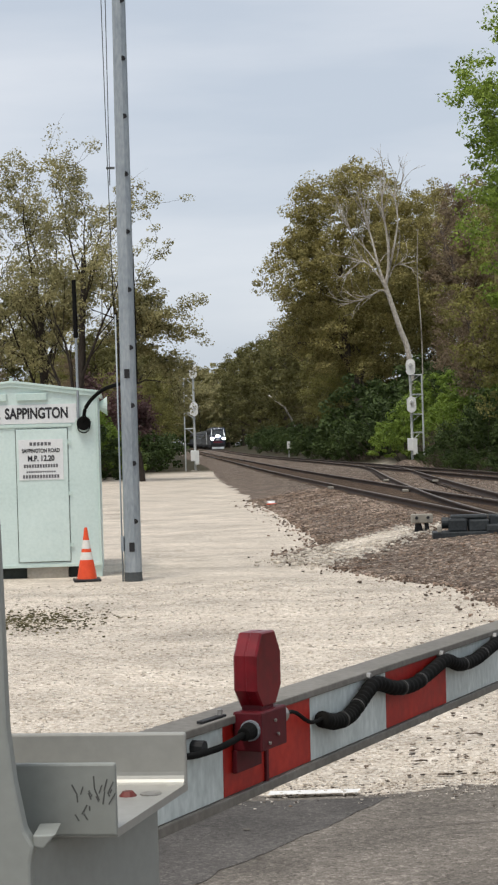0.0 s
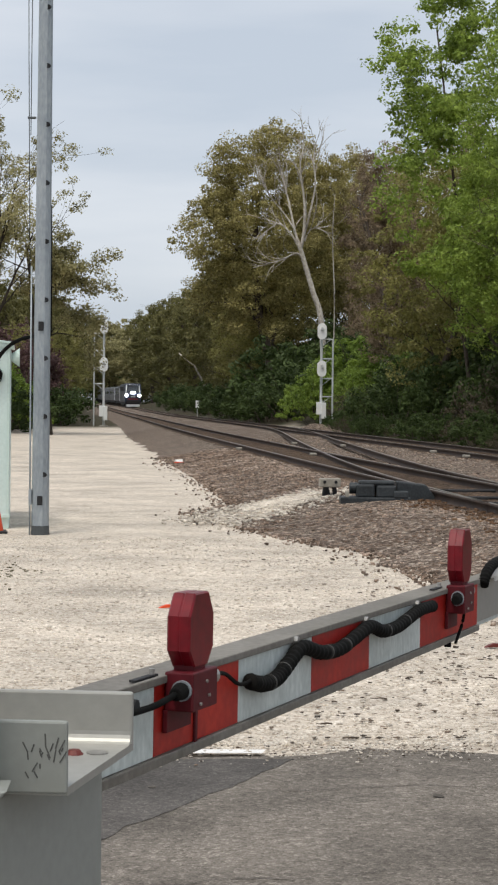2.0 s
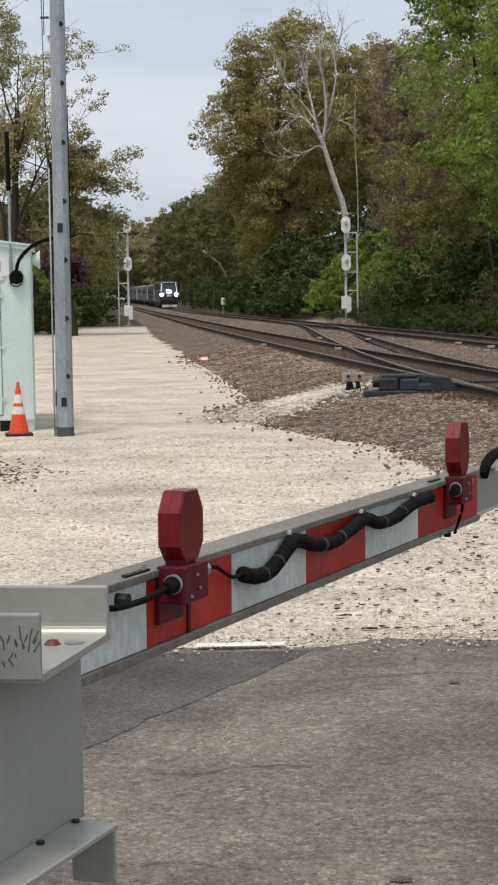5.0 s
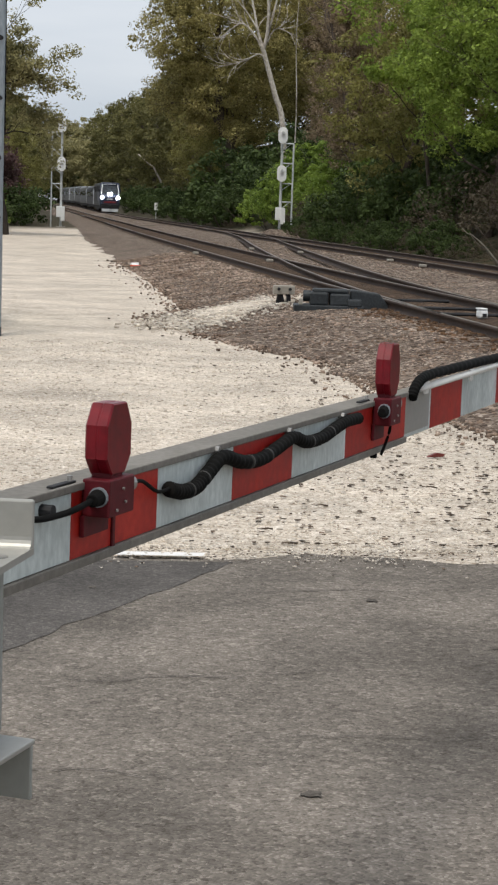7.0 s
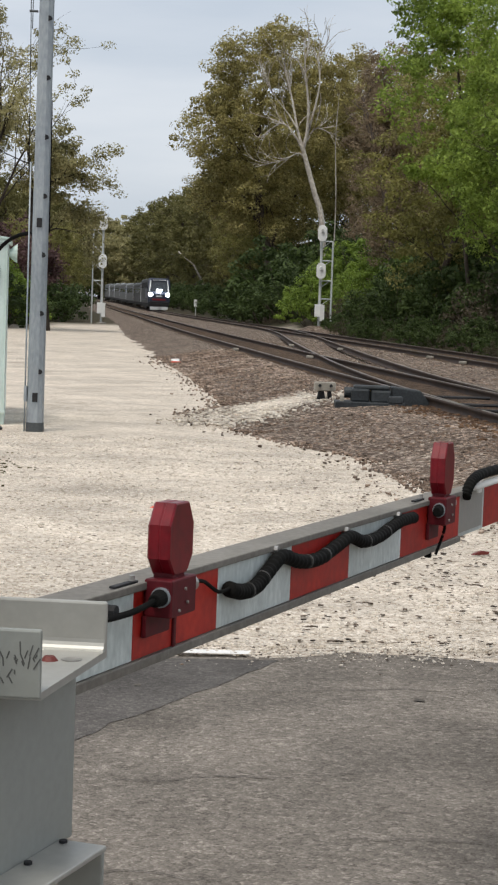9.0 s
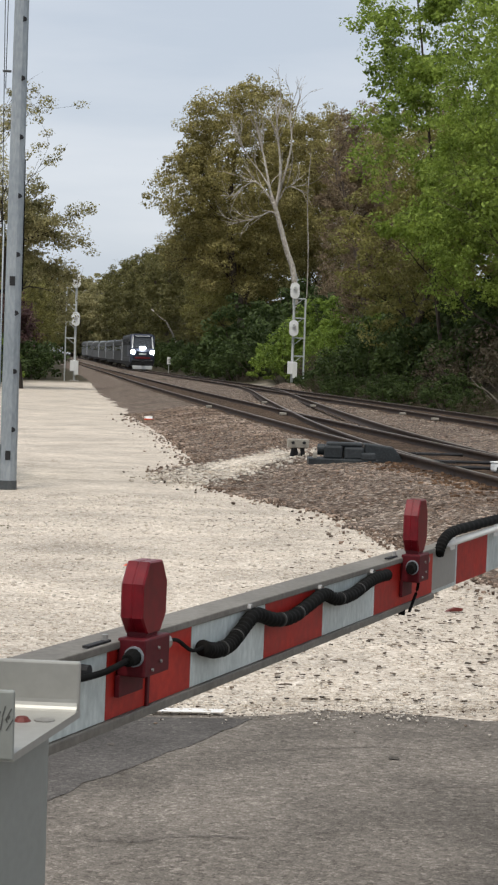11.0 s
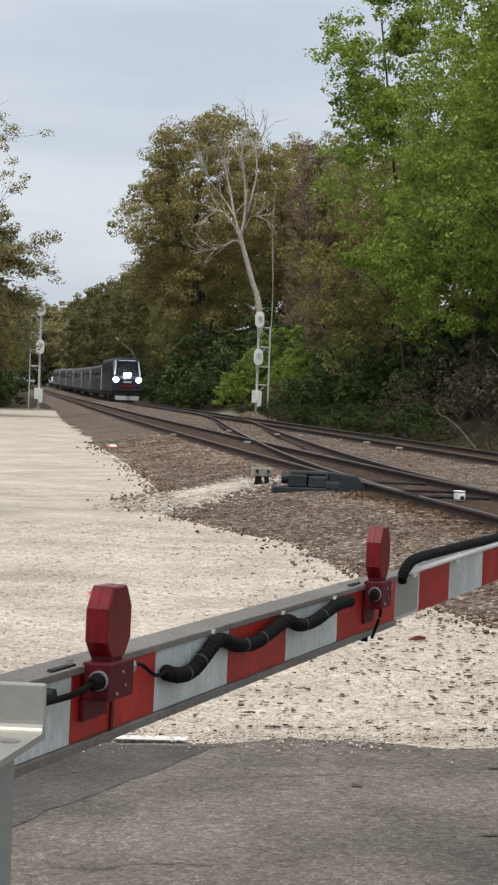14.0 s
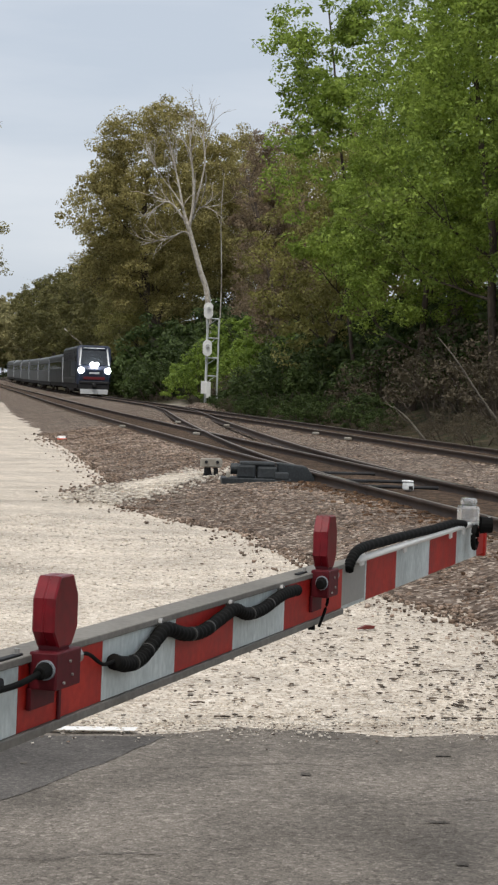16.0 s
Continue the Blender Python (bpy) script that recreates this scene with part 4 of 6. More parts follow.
    tube("cable", smooth_line([(-0.55 * U, -0.008, 0.100), (-0.42 * U, -0.020, 0.088), (-0.21 * U, -0.022, 0.085), (-0.12 * U, -0.029, 0.089), (0.01 * U, -0.033, 0.096)], 8), 0.0052, M_BLACK, arm, 10)
    part("cable_clamp", cyl((-0.28 * U, -0.02, 0.092), (-0.28 * U, 0.004, 0.092), 0.011, n=10), M_TRAINDARK, arm)
    # white tube and hose on the tip section
    tube("white_tube", [(5.9 * U, -0.008, 0.122), (8 * U, -0.008, 0.128), (11.95 * U, -0.008, 0.136)], 0.0095, M_PVC, arm, 12, "white plastic tube")
    top = smooth_line([(5.66 * U, -0.004, 0.100), (5.75 * U, -0.008, 0.136), (6.1 * U, -0.004, 0.153), (6.99 * U, 0.0, 0.154), (7.9 * U, 0.0, 0.154), (8.93 * U, 0.0, 0.152), (9.9 * U, 0.0, 0.153), (10.4 * U, -0.01, 0.142)], 20)
    tube("hose", top, [0.0145 + 0.0016 * math.sin(k * 1.7) for k in range(len(top))], M_BLACK, arm, 12, "black corrugated cable hose")
    for s in (6.05, 7.6, 9.7, 10.4):
        part("tube_bracket", box(s * U - 0.02, s * U + 0.02, -0.012, -0.004, 0.102, 0.140, 0.003), M_PVC, arm)
    loop = [(10.75 * U + 0.045 * math.cos(a), -0.03, 0.085 + 0.042 * math.sin(a)) for a in np.linspace(0, 6.1, 22)]
    tube("cable_coil", loop, 0.010, M_BLACK, arm, 8)
    tube("cable", smooth_line([(4.75 * U, -0.035, 0.09), (4.82 * U, -0.03, 0.04), (4.72 * U, -0.02, -0.02)], 8), 0.004, M_BLACK, arm, 8)
    part("drain_plug", cyl((4.72 * U, -0.008, -0.024), (4.72 * U, 0.008, -0.024), 0.007, n=8), M_BLACK, arm)


def lamp_body():
    """Tall red lens case: an eight-sided outline along the arm, three fingers thick, with a seam round its middle."""
    outline = [(-0.027, 0.0), (0.027, 0.0), (0.051, 0.028), (0.051, 0.083), (0.028, 0.118), (-0.028, 0.118), (-0.051, 0.083), (-0.051, 0.028)]
    bm = bmesh.new()
    rings = []
    for y, k in ((0.004, 0.95), (0.001, 1.0), (-0.0145, 1.0), (-0.0152, 0.985), (-0.0175, 0.985), (-0.0182, 1.0), (-0.033, 1.0), (-0.036, 0.96)):
        rings.append([bm.verts.new((x * k, y, 0.059 + (z - 0.059) * k)) for x, z in outline])
    for a, b in zip(rings, rings[1:]):
        for k in range(8):
            bm.faces.new((a[k], a[(k + 1) % 8], b[(k + 1) % 8], b[k]))
    bm.faces.new(rings[0][::-1])
    bm.faces.new(rings[-1])
    bmesh.ops.recalc_face_normals(bm, faces=bm.faces)
    return bm


def gate_stand():
    g = thing("crossing_gate_mechanism", "grey cast crossing gate mechanism with bolted bracket", "gate mechanism")
    g.matrix_basis = Matrix.Translation((-0.004, -0.080, 0.374)) @ Matrix.Scale(0.796, 4)
    part("mast", cyl((-0.80, 2.45, -0.47), (-0.80, 2.45, 2.2), 0.08, n=24), M_GREY, g)
    part("mast_base", cyl((-0.80, 2.45, -0.47), (-0.80, 2.45, -0.35), 0.2, 0.16, 24, bevel=0.01), M_GREY, g)
    # side plate and its foot angle run along the arm
    side = part("mechanism_box", box(-0.36, 0.0, 0.0, 0.42, 1.012, 1.262, 0.004), M_GREY, g)
    side.matrix_basis = Matrix.Translation((-0.122, 2.60, 0)) @ pose(0, 0, 0, 0, 0, ARM_TURN)
    fl = part("foot_angle", box(-0.62, -0.040, -0.070, 0.0, 1.012, 1.020, 0.002), M_BRIGHT, side, "bare metal foot angle")
    part("angle_leg", box(-0.050, -0.042, -0.068, -0.002, 0.935, 1.012, 0.002), M_GREY, fl)
    for x in (-0.055, -0.16, -0.30):
        part("slot_bolt", cyl((x, -0.012, 1.019), (x, -0.012, 1.024), 0.006, n=8), M_TRAINDARK, fl)
    # U-shaped channel that carries the arm
    br = part("arm_bracket", box(-0.46, 0.0, -0.009, 0.0, 1.268, 1.342, 0.0035), M_BRIGHT, g, "bare aluminium channel bracket")
    br.matrix_basis = Matrix.Translation((-0.082, 2.605, 0)) @ pose(0, 0, 0, 0, 0, -7)
    bm = bmesh.new()
    c = [(-0.46, -0.288), (-0.038, -0.288), (0.0, -0.002), (-0.46, -0.002)]
    lo, hi = [bm.verts.new((x, y, 1.264)) for x, y in c], [bm.verts.new((x, y, 1.274)) for x, y in c]
    bm.faces.new(lo[::-1])
    bm.faces.new(hi)
    for k in range(4):
        bm.faces.new((lo[k], lo[(k + 1) % 4], hi[(k + 1) % 4], hi[k]))
    part("bracket_floor", bm, M_BRIGHT, br)
    cove = [(0.0, 0.0)] + [(-0.016 + 0.016 * math.cos(t), 0.016 - 0.016 * math.sin(t)) for t in np.linspace(0, math.pi / 2, 6)]
    bm = bmesh.new()
    ends = [[bm.verts.new((x, -0.009 + u - (0.0), 1.274 + w)) for u, w in cove] for x in (-0.46, -0.003)]
    bm.faces.new(ends[0])
    bm.faces.new(ends[1][::-1])
    for k in range(len(cove)):
        j = (k + 1) % len(cove)
        bm.faces.new((ends[0][k], ends[1][k], ends[1][j], ends[0][j]))
    bmesh.ops.recalc_face_normals(bm, faces=bm.faces)
    part("inner_fillet", bm, M_BRIGHT, br)
    fl = part("bracket_front", box(-0.46, -0.038, -0.292, -0.283, 1.266, 1.352, 0.003), M_GREY, br, "scuffed grey front flange")
    for k in range(20):
        x, z = -0.089 + 0.045 * random.random(), 1.284 + 0.04 * random.random()
        sc = part("scuff", box(-0.0008, 0.0008, -0.0006, 0.0, 0, random.uniform(0.004, 0.017)), M_SCUFF, fl)
        sc.matrix_basis = pose(x, -0.2922, z, 0, random.uniform(-30, 35), 0)
    part("red_bolt", cyl((-0.064, -0.09, 1.274), (-0.064, -0.09, 1.280), 0.012, 0.007, n=14), M_REDBOLT, br, "red painted bolt")
    part("bolt_washer", cyl((-0.036, -0.08, 1.2735), (-0.036, -0.08, 1.2755), 0.014, n=14), M_BOLT, br)
    # counterweight plate with a rounded head
    out = [(-0.62, 0.95), (-0.268, 0.95), (-0.264, 1.28), (-0.260, 1.298), (-0.270, 1.315), (-0.280, 1.37), (-0.2865, 1.43), (-0.2885, 1.55), (-0.291, 1.66), (-0.296, 1.72), (-0.303, 1.757), (-0.318, 1.79), (-0.345, 1.806), (-0.62, 1.806)]
    pl = part("counterweight_plate", prism(out, 2.23, 2.262, 0.004), M_GREY, g)
    pl.location = (0.018, 0, -0.022)
    part("pivot_bolt", cyl((-0.310, 2.205, 1.69), (-0.312, 2.23, 1.69), 0.0115, n=6, bevel=0.002), M_RUST, pl, "rusty hexagonal bolt")
    part("ledge", prism([(-0.262, 1.296), (-0.250, 1.294), (-0.236, 1.310), (-0.262, 1.310)], 2.236, 2.30, 0.002), M_GREY, pl)


# ---- lot: shed, cone, pole ----
def shed():
    w, d, h, rise = 2.32, 2.9, 2.36, 0.16
    s = thing("signal_shed", "pale green sheet-metal signal equipment shed with a gabled roof", "shed", (-3.245, 24.6, 0.0), 4.3)
    part("front_wall", prism([(-w / 2, 0.16), (w / 2, 0.16), (w / 2, h + 0.14), (0, h + 0.14 + rise), (-w / 2, h + 0.14)], 0.0, 0.04, 0.004), M_SHED, s)
    part("back_wall", prism([(-w / 2, 0.16), (w / 2, 0.16), (w / 2, h + 0.14), (0, h + 0.14 + rise), (-w / 2, h + 0.14)], d - 0.04, d, 0.004), M_SHED, s)
    for x in (-w / 2, w / 2 - 0.04):
        part("side_wall", box(x, x + 0.04, 0.042, d - 0.042, 0.16, h + 0.135, 0.004), M_SHED, s)
    for sx in (-1, 1):
        bm = prism([(0, h + 0.15 + rise), (sx * (w / 2 + 0.05), h + 0.145), (sx * (w / 2 + 0.05), h + 0.175), (0, h + 0.185 + rise)], -0.05, d + 0.05, 0.004)
        r = part("roof_sheet", bm, M_SHEDEDGE, s)
        part("fascia", prism([(0, h + 0.10 + rise), (sx * (w / 2 + 0.04), h + 0.09), (sx * (w / 2 + 0.04), h + 0.15), (0, h + 0.155 + rise)], -0.035, -0.004, 0.003), M_SHEDEDGE, r)
    part("ridge_knob", cyl((0, -0.02, h + 0.17 + rise), (0, -0.02, h + 0.22 + rise), 0.025, n=10), M_SHEDEDGE, s)
    for x0, x1 in ((-w / 2, -0.9), (0.14, 0.70), (w / 2 - 0.13, w / 2)):
        part("skid", box(x0, x1, 0.03, d - 0.1, 0.0, 0.16, 0.01), M_MACHINETOP if 0 < x0 < 0.5 else M_SHEDEDGE, s)
    # near-black bar that paints the shade in the gaps under the shed
    part("gap_shade_bar", box(-w / 2 + 0.05, w / 2 - 0.05, 0.12, 0.2, 0.0, 0.155, 0.01), M_GAP, s)
    part("base_rail", box(-w / 2 - 0.01, w / 2 + 0.01, -0.012, 0.0, 0.155, 0.20, 0.004), M_SHEDEDGE, s)
    for x in (-w / 2, w / 2 - 0.035):
        part("corner_trim", box(x, x + 0.035, -0.010, -0.001, 0.2, h + 0.10, 0.003), M_SHEDEDGE, s)
    x0, x1, z0, z1 = 0.045, 0.735, 0.235, 2.035
    door = part("door", box(x0, x1, -0.022, -0.003, z0, z1, 0.004), M_SHED, s)
    for a in ((x0 - 0.012, x0 - 0.005, z0, z1), (x1 + 0.005, x1 + 0.010, z0, z1), (x0 - 0.012, x1 + 0.010, z1 + 0.005, z1 + 0.012), (x0 - 0.012, x1 + 0.010, z0 - 0.012, z0 - 0.005)):
        part("door_gap", box(a[0], a[1], -0.004, -0.0015, a[2], a[3]), M_GAP, door)
    for z in (0.45, 1.15, 1.85):
        part("hinge", box(x1 + 0.0, x1 + 0.05, -0.030, -0.020, z - 0.025, z + 0.025, 0.003), M_SHEDEDGE, door)
    part("vent_hood", box(0.07, 0.47, -0.045, -0.003, h + 0.065, h + 0.165, 0.008), M_SHEDEDGE, s)
    part("vent_hood", box(-0.47, -0.07, -0.045, -0.003, h + 0.065, h + 0.165, 0.008), M_SHEDEDGE, s)
    part("door_rail", box(-0.9, 0.80, -0.020, -0.003, 2.06, 2.10, 0.004), M_SHEDEDGE, s)
    sign = part("location_sign", box(-0.95, 0.872, -0.012, -0.003, 2.112, 2.372, 0.002), M_SIGN, s, "white sign with black lettering")
    text_part("lettering", "SAPPINGTON", 0.20, (0.332, -0.014, 2.245), M_INK, sign, squeeze=0.70)
    text_part("lettering", "2", 0.20, (-0.20, -0.014, 2.245), M_INK, sign, squeeze=0.78)
    ns = part("notice_sign", box(0.075, 0.675, -0.031, -0.023, 1.345, 1.895, 0.002), M_SIGN, door, "white notice with lines of black print")
    text_part("lettering", "M.P. 12.20", 0.105, (0.375, -0.033, 1.635), M_INK, ns, squeeze=0.82)
    text_part("lettering", "SAPPINGTON ROAD", 0.075, (0.375, -0.033, 1.74), M_INK, ns, squeeze=0.74)
    for z, x in ((1.835, 0.15), (1.535, 0.235), (1.455, 0.20), (1.392, 0.25)):
        n = 6 if z > 1.8 else 13
        for k in range(n):
            a = 0.375 - x + 2 * x * k / n
            part("print_bar", box(a, a + 2 * x / n * 0.72, -0.0335, -0.031, z - (0.023 if z != 1.455 else 0.012), z + (0.023 if z != 1.455 else 0.012)), M_PRINT, ns)
    # antenna on a pipe, cable entry and its drooping cable
    part("antenna_pipe", cyl((0.895, -0.03, 2.02), (0.895, -0.03, 3.28), 0.017, n=10), M_GALV, s)
    part("antenna", cyl((0.895, -0.03, 3.26), (0.885, -0.03, 4.05), 0.032, 0.028, 12, bevel=0.008), M_BLACK, s, "black rod antenna")
    gl = part("cable_inlet", cyl((0.965, -0.10, 2.10), (0.965, -0.003, 2.10), 0.085, 0.10, 18, bevel=0.01), M_BLACK, s, "black cable inlet")
    part("inlet_collar", cyl((0.965, -0.02, 2.09), (0.965, -0.004, 2.09), 0.125, n=18), M_SHEDEDGE, gl)
    part("side_lamp", cyl((w / 2 + 0.02, 0.10, 2.33), (w / 2 + 0.13, 0.10, 2.33), 0.05, 0.13, 16), M_SHEDEDGE, s, "pale side vent cowl")
    tube("cable", smooth_line([(0.965, -0.10, 2.11), (1.0, -0.16, 2.30), (1.13, -0.2, 2.46), (1.30, -0.35, 2.56), (1.56, -0.62, 2.62)], 10), 0.026, M_BLACK, s, 10, "drooping black cable")
    tube("ground_wire", smooth_line([(0.90, -0.03, 2.16), (0.885, -0.05, 2.03), (0.95, -0.06, 1.97), (1.03, -0.05, 2.0), (1.06, -0.04, 2.12)], 6), 0.008, M_BLACK, s, 6)


def traffic_cone():
    c = thing("traffic_cone", "orange traffic cone with two white reflective bands", "traffic cone", (-2.23, 23.95, ground_z(-2.23, 23.95)), 8)
    part("base", box(-0.18, 0.18, -0.18, 0.18, 0.0, 0.035, 0.012), M_TRAINDARK, c, "black rubber base")
    zs = [(0.03, 0.135, M_CONE), (0.285, 0.088, M_CONEBAND), (0.385, 0.068, M_CONE), (0.43, 0.061, M_CONEBAND), (0.545, 0.042, M_CONE), (0.69, 0.022, M_CONE)]
    for (z0, r0, m), (z1, r1, _) in zip(zs, zs[1:]):
        part("reflective_band" if m is M_CONEBAND else "cone_body", cyl((0, 0, z0), (0, 0, z1), r0, r1, 24), m, c, "white reflective band" if m is M_CONEBAND else "")
    part("tip", cyl((0, 0, 0.69), (0, 0, 0.71), 0.022, 0.016, 16), M_CONE, c)


def steel_pole():
    x, y = -1.60, 23.7
    p = thing("steel_pole", "tall faceted galvanised steel pole with step sockets", "pole", (x, y, ground_z(x, y) - 0.01))
    part("shaft", cyl((0, 0, 0.12), (0.05, 0, 14.0), 0.114, 0.066, 10), M_GALV, p)
    part("foot", cyl((0, 0, 0.0), (0, 0, 0.13), 0.121, 0.117, 12), M_POLEFOOT, p, "dark sealed pole foot")
    for k in range(16):
        z = 0.79 + 0.755 * k
        r = 0.112 - 0.0034 * z
        s = part("step_socket", prism([(-0.022, z - 0.03), (0.012, z - 0.02), (0.03, z), (0.012, z + 0.03), (-0.022, z + 0.04)], -r - 0.020, -r + 0.01, 0.003), M_TRAINDARK, p)
        s.matrix_basis = pose(0.0036 * z, 0, 0, 0, 0, 30)
    for z in (0.46, 2.72):
        part("hand_hole", box(-0.035, 0.035, -0.119, -0.100, z - 0.06, z + 0.06, 0.006), M_TRAINDARK, p, "dark hand hole cover")
    tube("conduit", [(-0.135, -0.02, 0.0), (-0.135, -0.02, 1.2), (-0.135, -0.02, 3.5)], 0.011, M_GALV, p, 8)
    part("cable_box", box(-0.15, -0.11, -0.05, 0.01, 0.40, 0.60, 0.006), M_GALV, p)
    tube("cable", [(0.118, 0.04, 2.6), (0.116, 0.04, 3.4), (0.11, 0.05, 4.3)], 0.013, M_BLACK, p, 8)
    tube("cable", [(-0.155, 0, 3.4), (-0.19, 0, 6.2), (-0.22, 0, 9.5), (-0.24, 0, 13.8)], 0.006, M_GAP, p, 6)
    tube("cable", [(-0.16, 0.03, 5.2), (-0.15, 0.03, 7.5), (-0.17, 0.03, 13.8)], 0.006, M_GAP, p, 6)
    part("bracket", cyl((-0.20, 0, 5.42), (-0.09, 0, 5.42), 0.016, n=8), M_POLEFOOT, p)


# ---- railway signals ----
def signal(x, y, base, ladder, label, height, gap):
    s = thing("railway_signal", label, "railway signal", (x, y, base), group="railway signals")
    part("mast", cyl((0, 0, 0), (0, 0, height - 0.3), 0.085, 0.075, 14), M_SIGNAL, s)
    part("foundation", box(-0.3, 0.3, -0.3, 0.3, -0.4, 0.08, 0.03), M_MACHINETOP, s)
    for z in (height - 0.45, height - 0.45 - gap):
        n, prof = 20, []
        for k in range(n):
            a = 2 * math.pi * k / n
            prof.append((0.285 * math.cos(a), z + (0.21 if math.sin(a) > 0 else -0.21) + 0.285 * math.sin(a)))
        hd = part("signal_head", prism(prof, -0.30, -0.255, 0.01), M_SIGNALWHITE, s, "pale backboard with hooded lamps")
        part("case", box(-0.15, 0.15, -0.255, -0.02, z - 0.36, z + 0.36, 0.04), M_SIGNAL, hd)
        for dz in (0.16,):
            part("hood", cyl((0, -0.40, z + dz), (0, -0.30, z + dz), 0.105, 0.115, 14), M_SIGNALWHITE, hd)
            part("lens", cyl((0, -0.407, z + dz), (0, -0.399, z + dz), 0.085, n=14), M_SIGNAL, hd)
    part("relay_case", box(-0.30, 0.06, -0.38, -0.08, 0.70, 1.45, 0.02), M_SIGNALWHITE, s, "white equipment case")
    part("relay_case", box(0.0, 0.27, -0.48, -0.10, 0.45, 1.42, 0.02), M_SIGNALWHITE, s, "white equipment case")
    lx = ladder
    for k in (0, 0.30):
        part("ladder_rail", cyl((lx + math.copysign(k, lx) * 0.0, 0.15 + k, 0), (lx, 0.15 + k, height - 0.9), 0.042, n=8), M_SIGNAL, s)
    z = 0.4
    while z < height - 0.9:
        part("ladder_rung", cyl((lx, 0.13, z), (lx, 0.47, z), 0.026, n=6), M_SIGNAL, s)
        z += 0.34
    for z in (height - 0.92, height - 2.1, height - 3.3, height - 4.4):
        part("stay", cyl((0, 0.05, z), (lx, 0.2, z), 0.042, n=8), M_SIGNAL, s)
        part("stay", cyl((0, 0.05, z - 0.45), (lx * 0.75, 0.18, z - 0.03), 0.022, n=6), M_SIGNAL, s)
    return s


def signals():
    signal(-3.98, 125.0, ground_z(-3.98, 125.0) - 0.02, -0.68, "silver two-headed signal mast with ladder beside the lot", 7.35, 2.62)
    signal(9.66, 109.3, ground_z(9.66, 109.3) + 0.35, 0.72, "silver two-headed signal mast with ladder on the far bank", 6.18, 2.26)
    bm = bmesh.new()
    bmesh.ops.create_cone(bm, cap_ends=True, segments=18, radius1=2.6, radius2=0.5, depth=0.75)
    for v in bm.verts:
        v.co.x += 0.3 * noise.noise(v.co * 2)
    m = part("gravel_mound", bm, M_BALLAST)
    m.location = (9.66, 109.3, ground_z(9.66, 109.3) + 0.12)
    tagged(m, "brown gravel mound under the far signal", "mound", kind="structure")
    for x, y, h in ((3.9 + 4.2, 178.0, 1.9), (4.2, 210.0, 1.9)):
        z = ground_z(x, y)
        p = thing("track_marker", "small white marker board on a post by the track", "marker", (x, y, z), group="track markers")
        part("post", cyl((0, 0, 0), (0, 0, h), 0.04, n=8), M_SIGNAL, p)
        part("board", box(-0.2, 0.2, -0.06, -0.03, h - 0.85, h, 0.01), M_SIGNALWHITE, p)
    x, y = -13.0, 92.0
    p = thing("utility_pole", "weathered wooden utility pole at the edge of the wood", "utility pole", (x, y, ground_z(x, y)))
    part("shaft", cyl((0, 0, -0.2), (0.1, 0, 10.3), 0.19, 0.14, 14), M_WOOD, p)
    part("transformer_bracket", box(-0.1, 0.35, -0.2, -0.1, 9.2, 9.35, 0.02), M_TRAINDARK, p)


# ---- train ----
def hull(name, sections, mat_, parent, label=""):
    """Skin through cross-sections, each a list of points."""
    bm = bmesh.new()
    rings = [[bm.verts.new(p) for p in ring] for ring in sections]
    n = len(rings[0])
    for a, b in zip(rings, rings[1:]):
        for k in range(n):
            bm.faces.new((a[k], a[(k + 1) % n], b[(k + 1) % n], b[k]))
    bm.faces.new(rings[0][::-1])
    bm.faces.new(rings[-1])
    bmesh.ops.recalc_face_normals(bm, faces=bm.faces)
    return part(name, bm, mat_, parent, label)


def section(y, half, z0, z1, r=0.35, lean=0.0):
    """Round-shouldered outline across the car; lean sets the top back."""
    p = [(-half, z0), (half, z0), (half, z1 - r)]
    for k in range(1, 5):
        a = math.pi / 2 * k / 4
        p.append((half - r + r * math.cos(a), z1 - r + r * math.sin(a)))
    for k in range(0, 4):
        a = math.pi / 2 + math.pi / 2 * k / 4
        p.append((-half + r + r * math.cos(a), z1 - r + r * math.sin(a)))
    p.append((-half, z1 - r))
    return [(x, y + lean * (z - z0), z) for x, z in p]


def bogie(y, parent):
    b = part("bogie", box(-1.15, 1.15, y - 1.5, y + 1.5, 0.42, 0.72, 0.05), M_TRAINDARK, parent)
    for dy in (-1.1, 1.1):
        for x in (-0.80, 0.68):
            part("wheel", cyl((x, y + dy, 0.46), (x + 0.12, y + dy, 0.46), 0.46, n=20), M_RAIL, b)


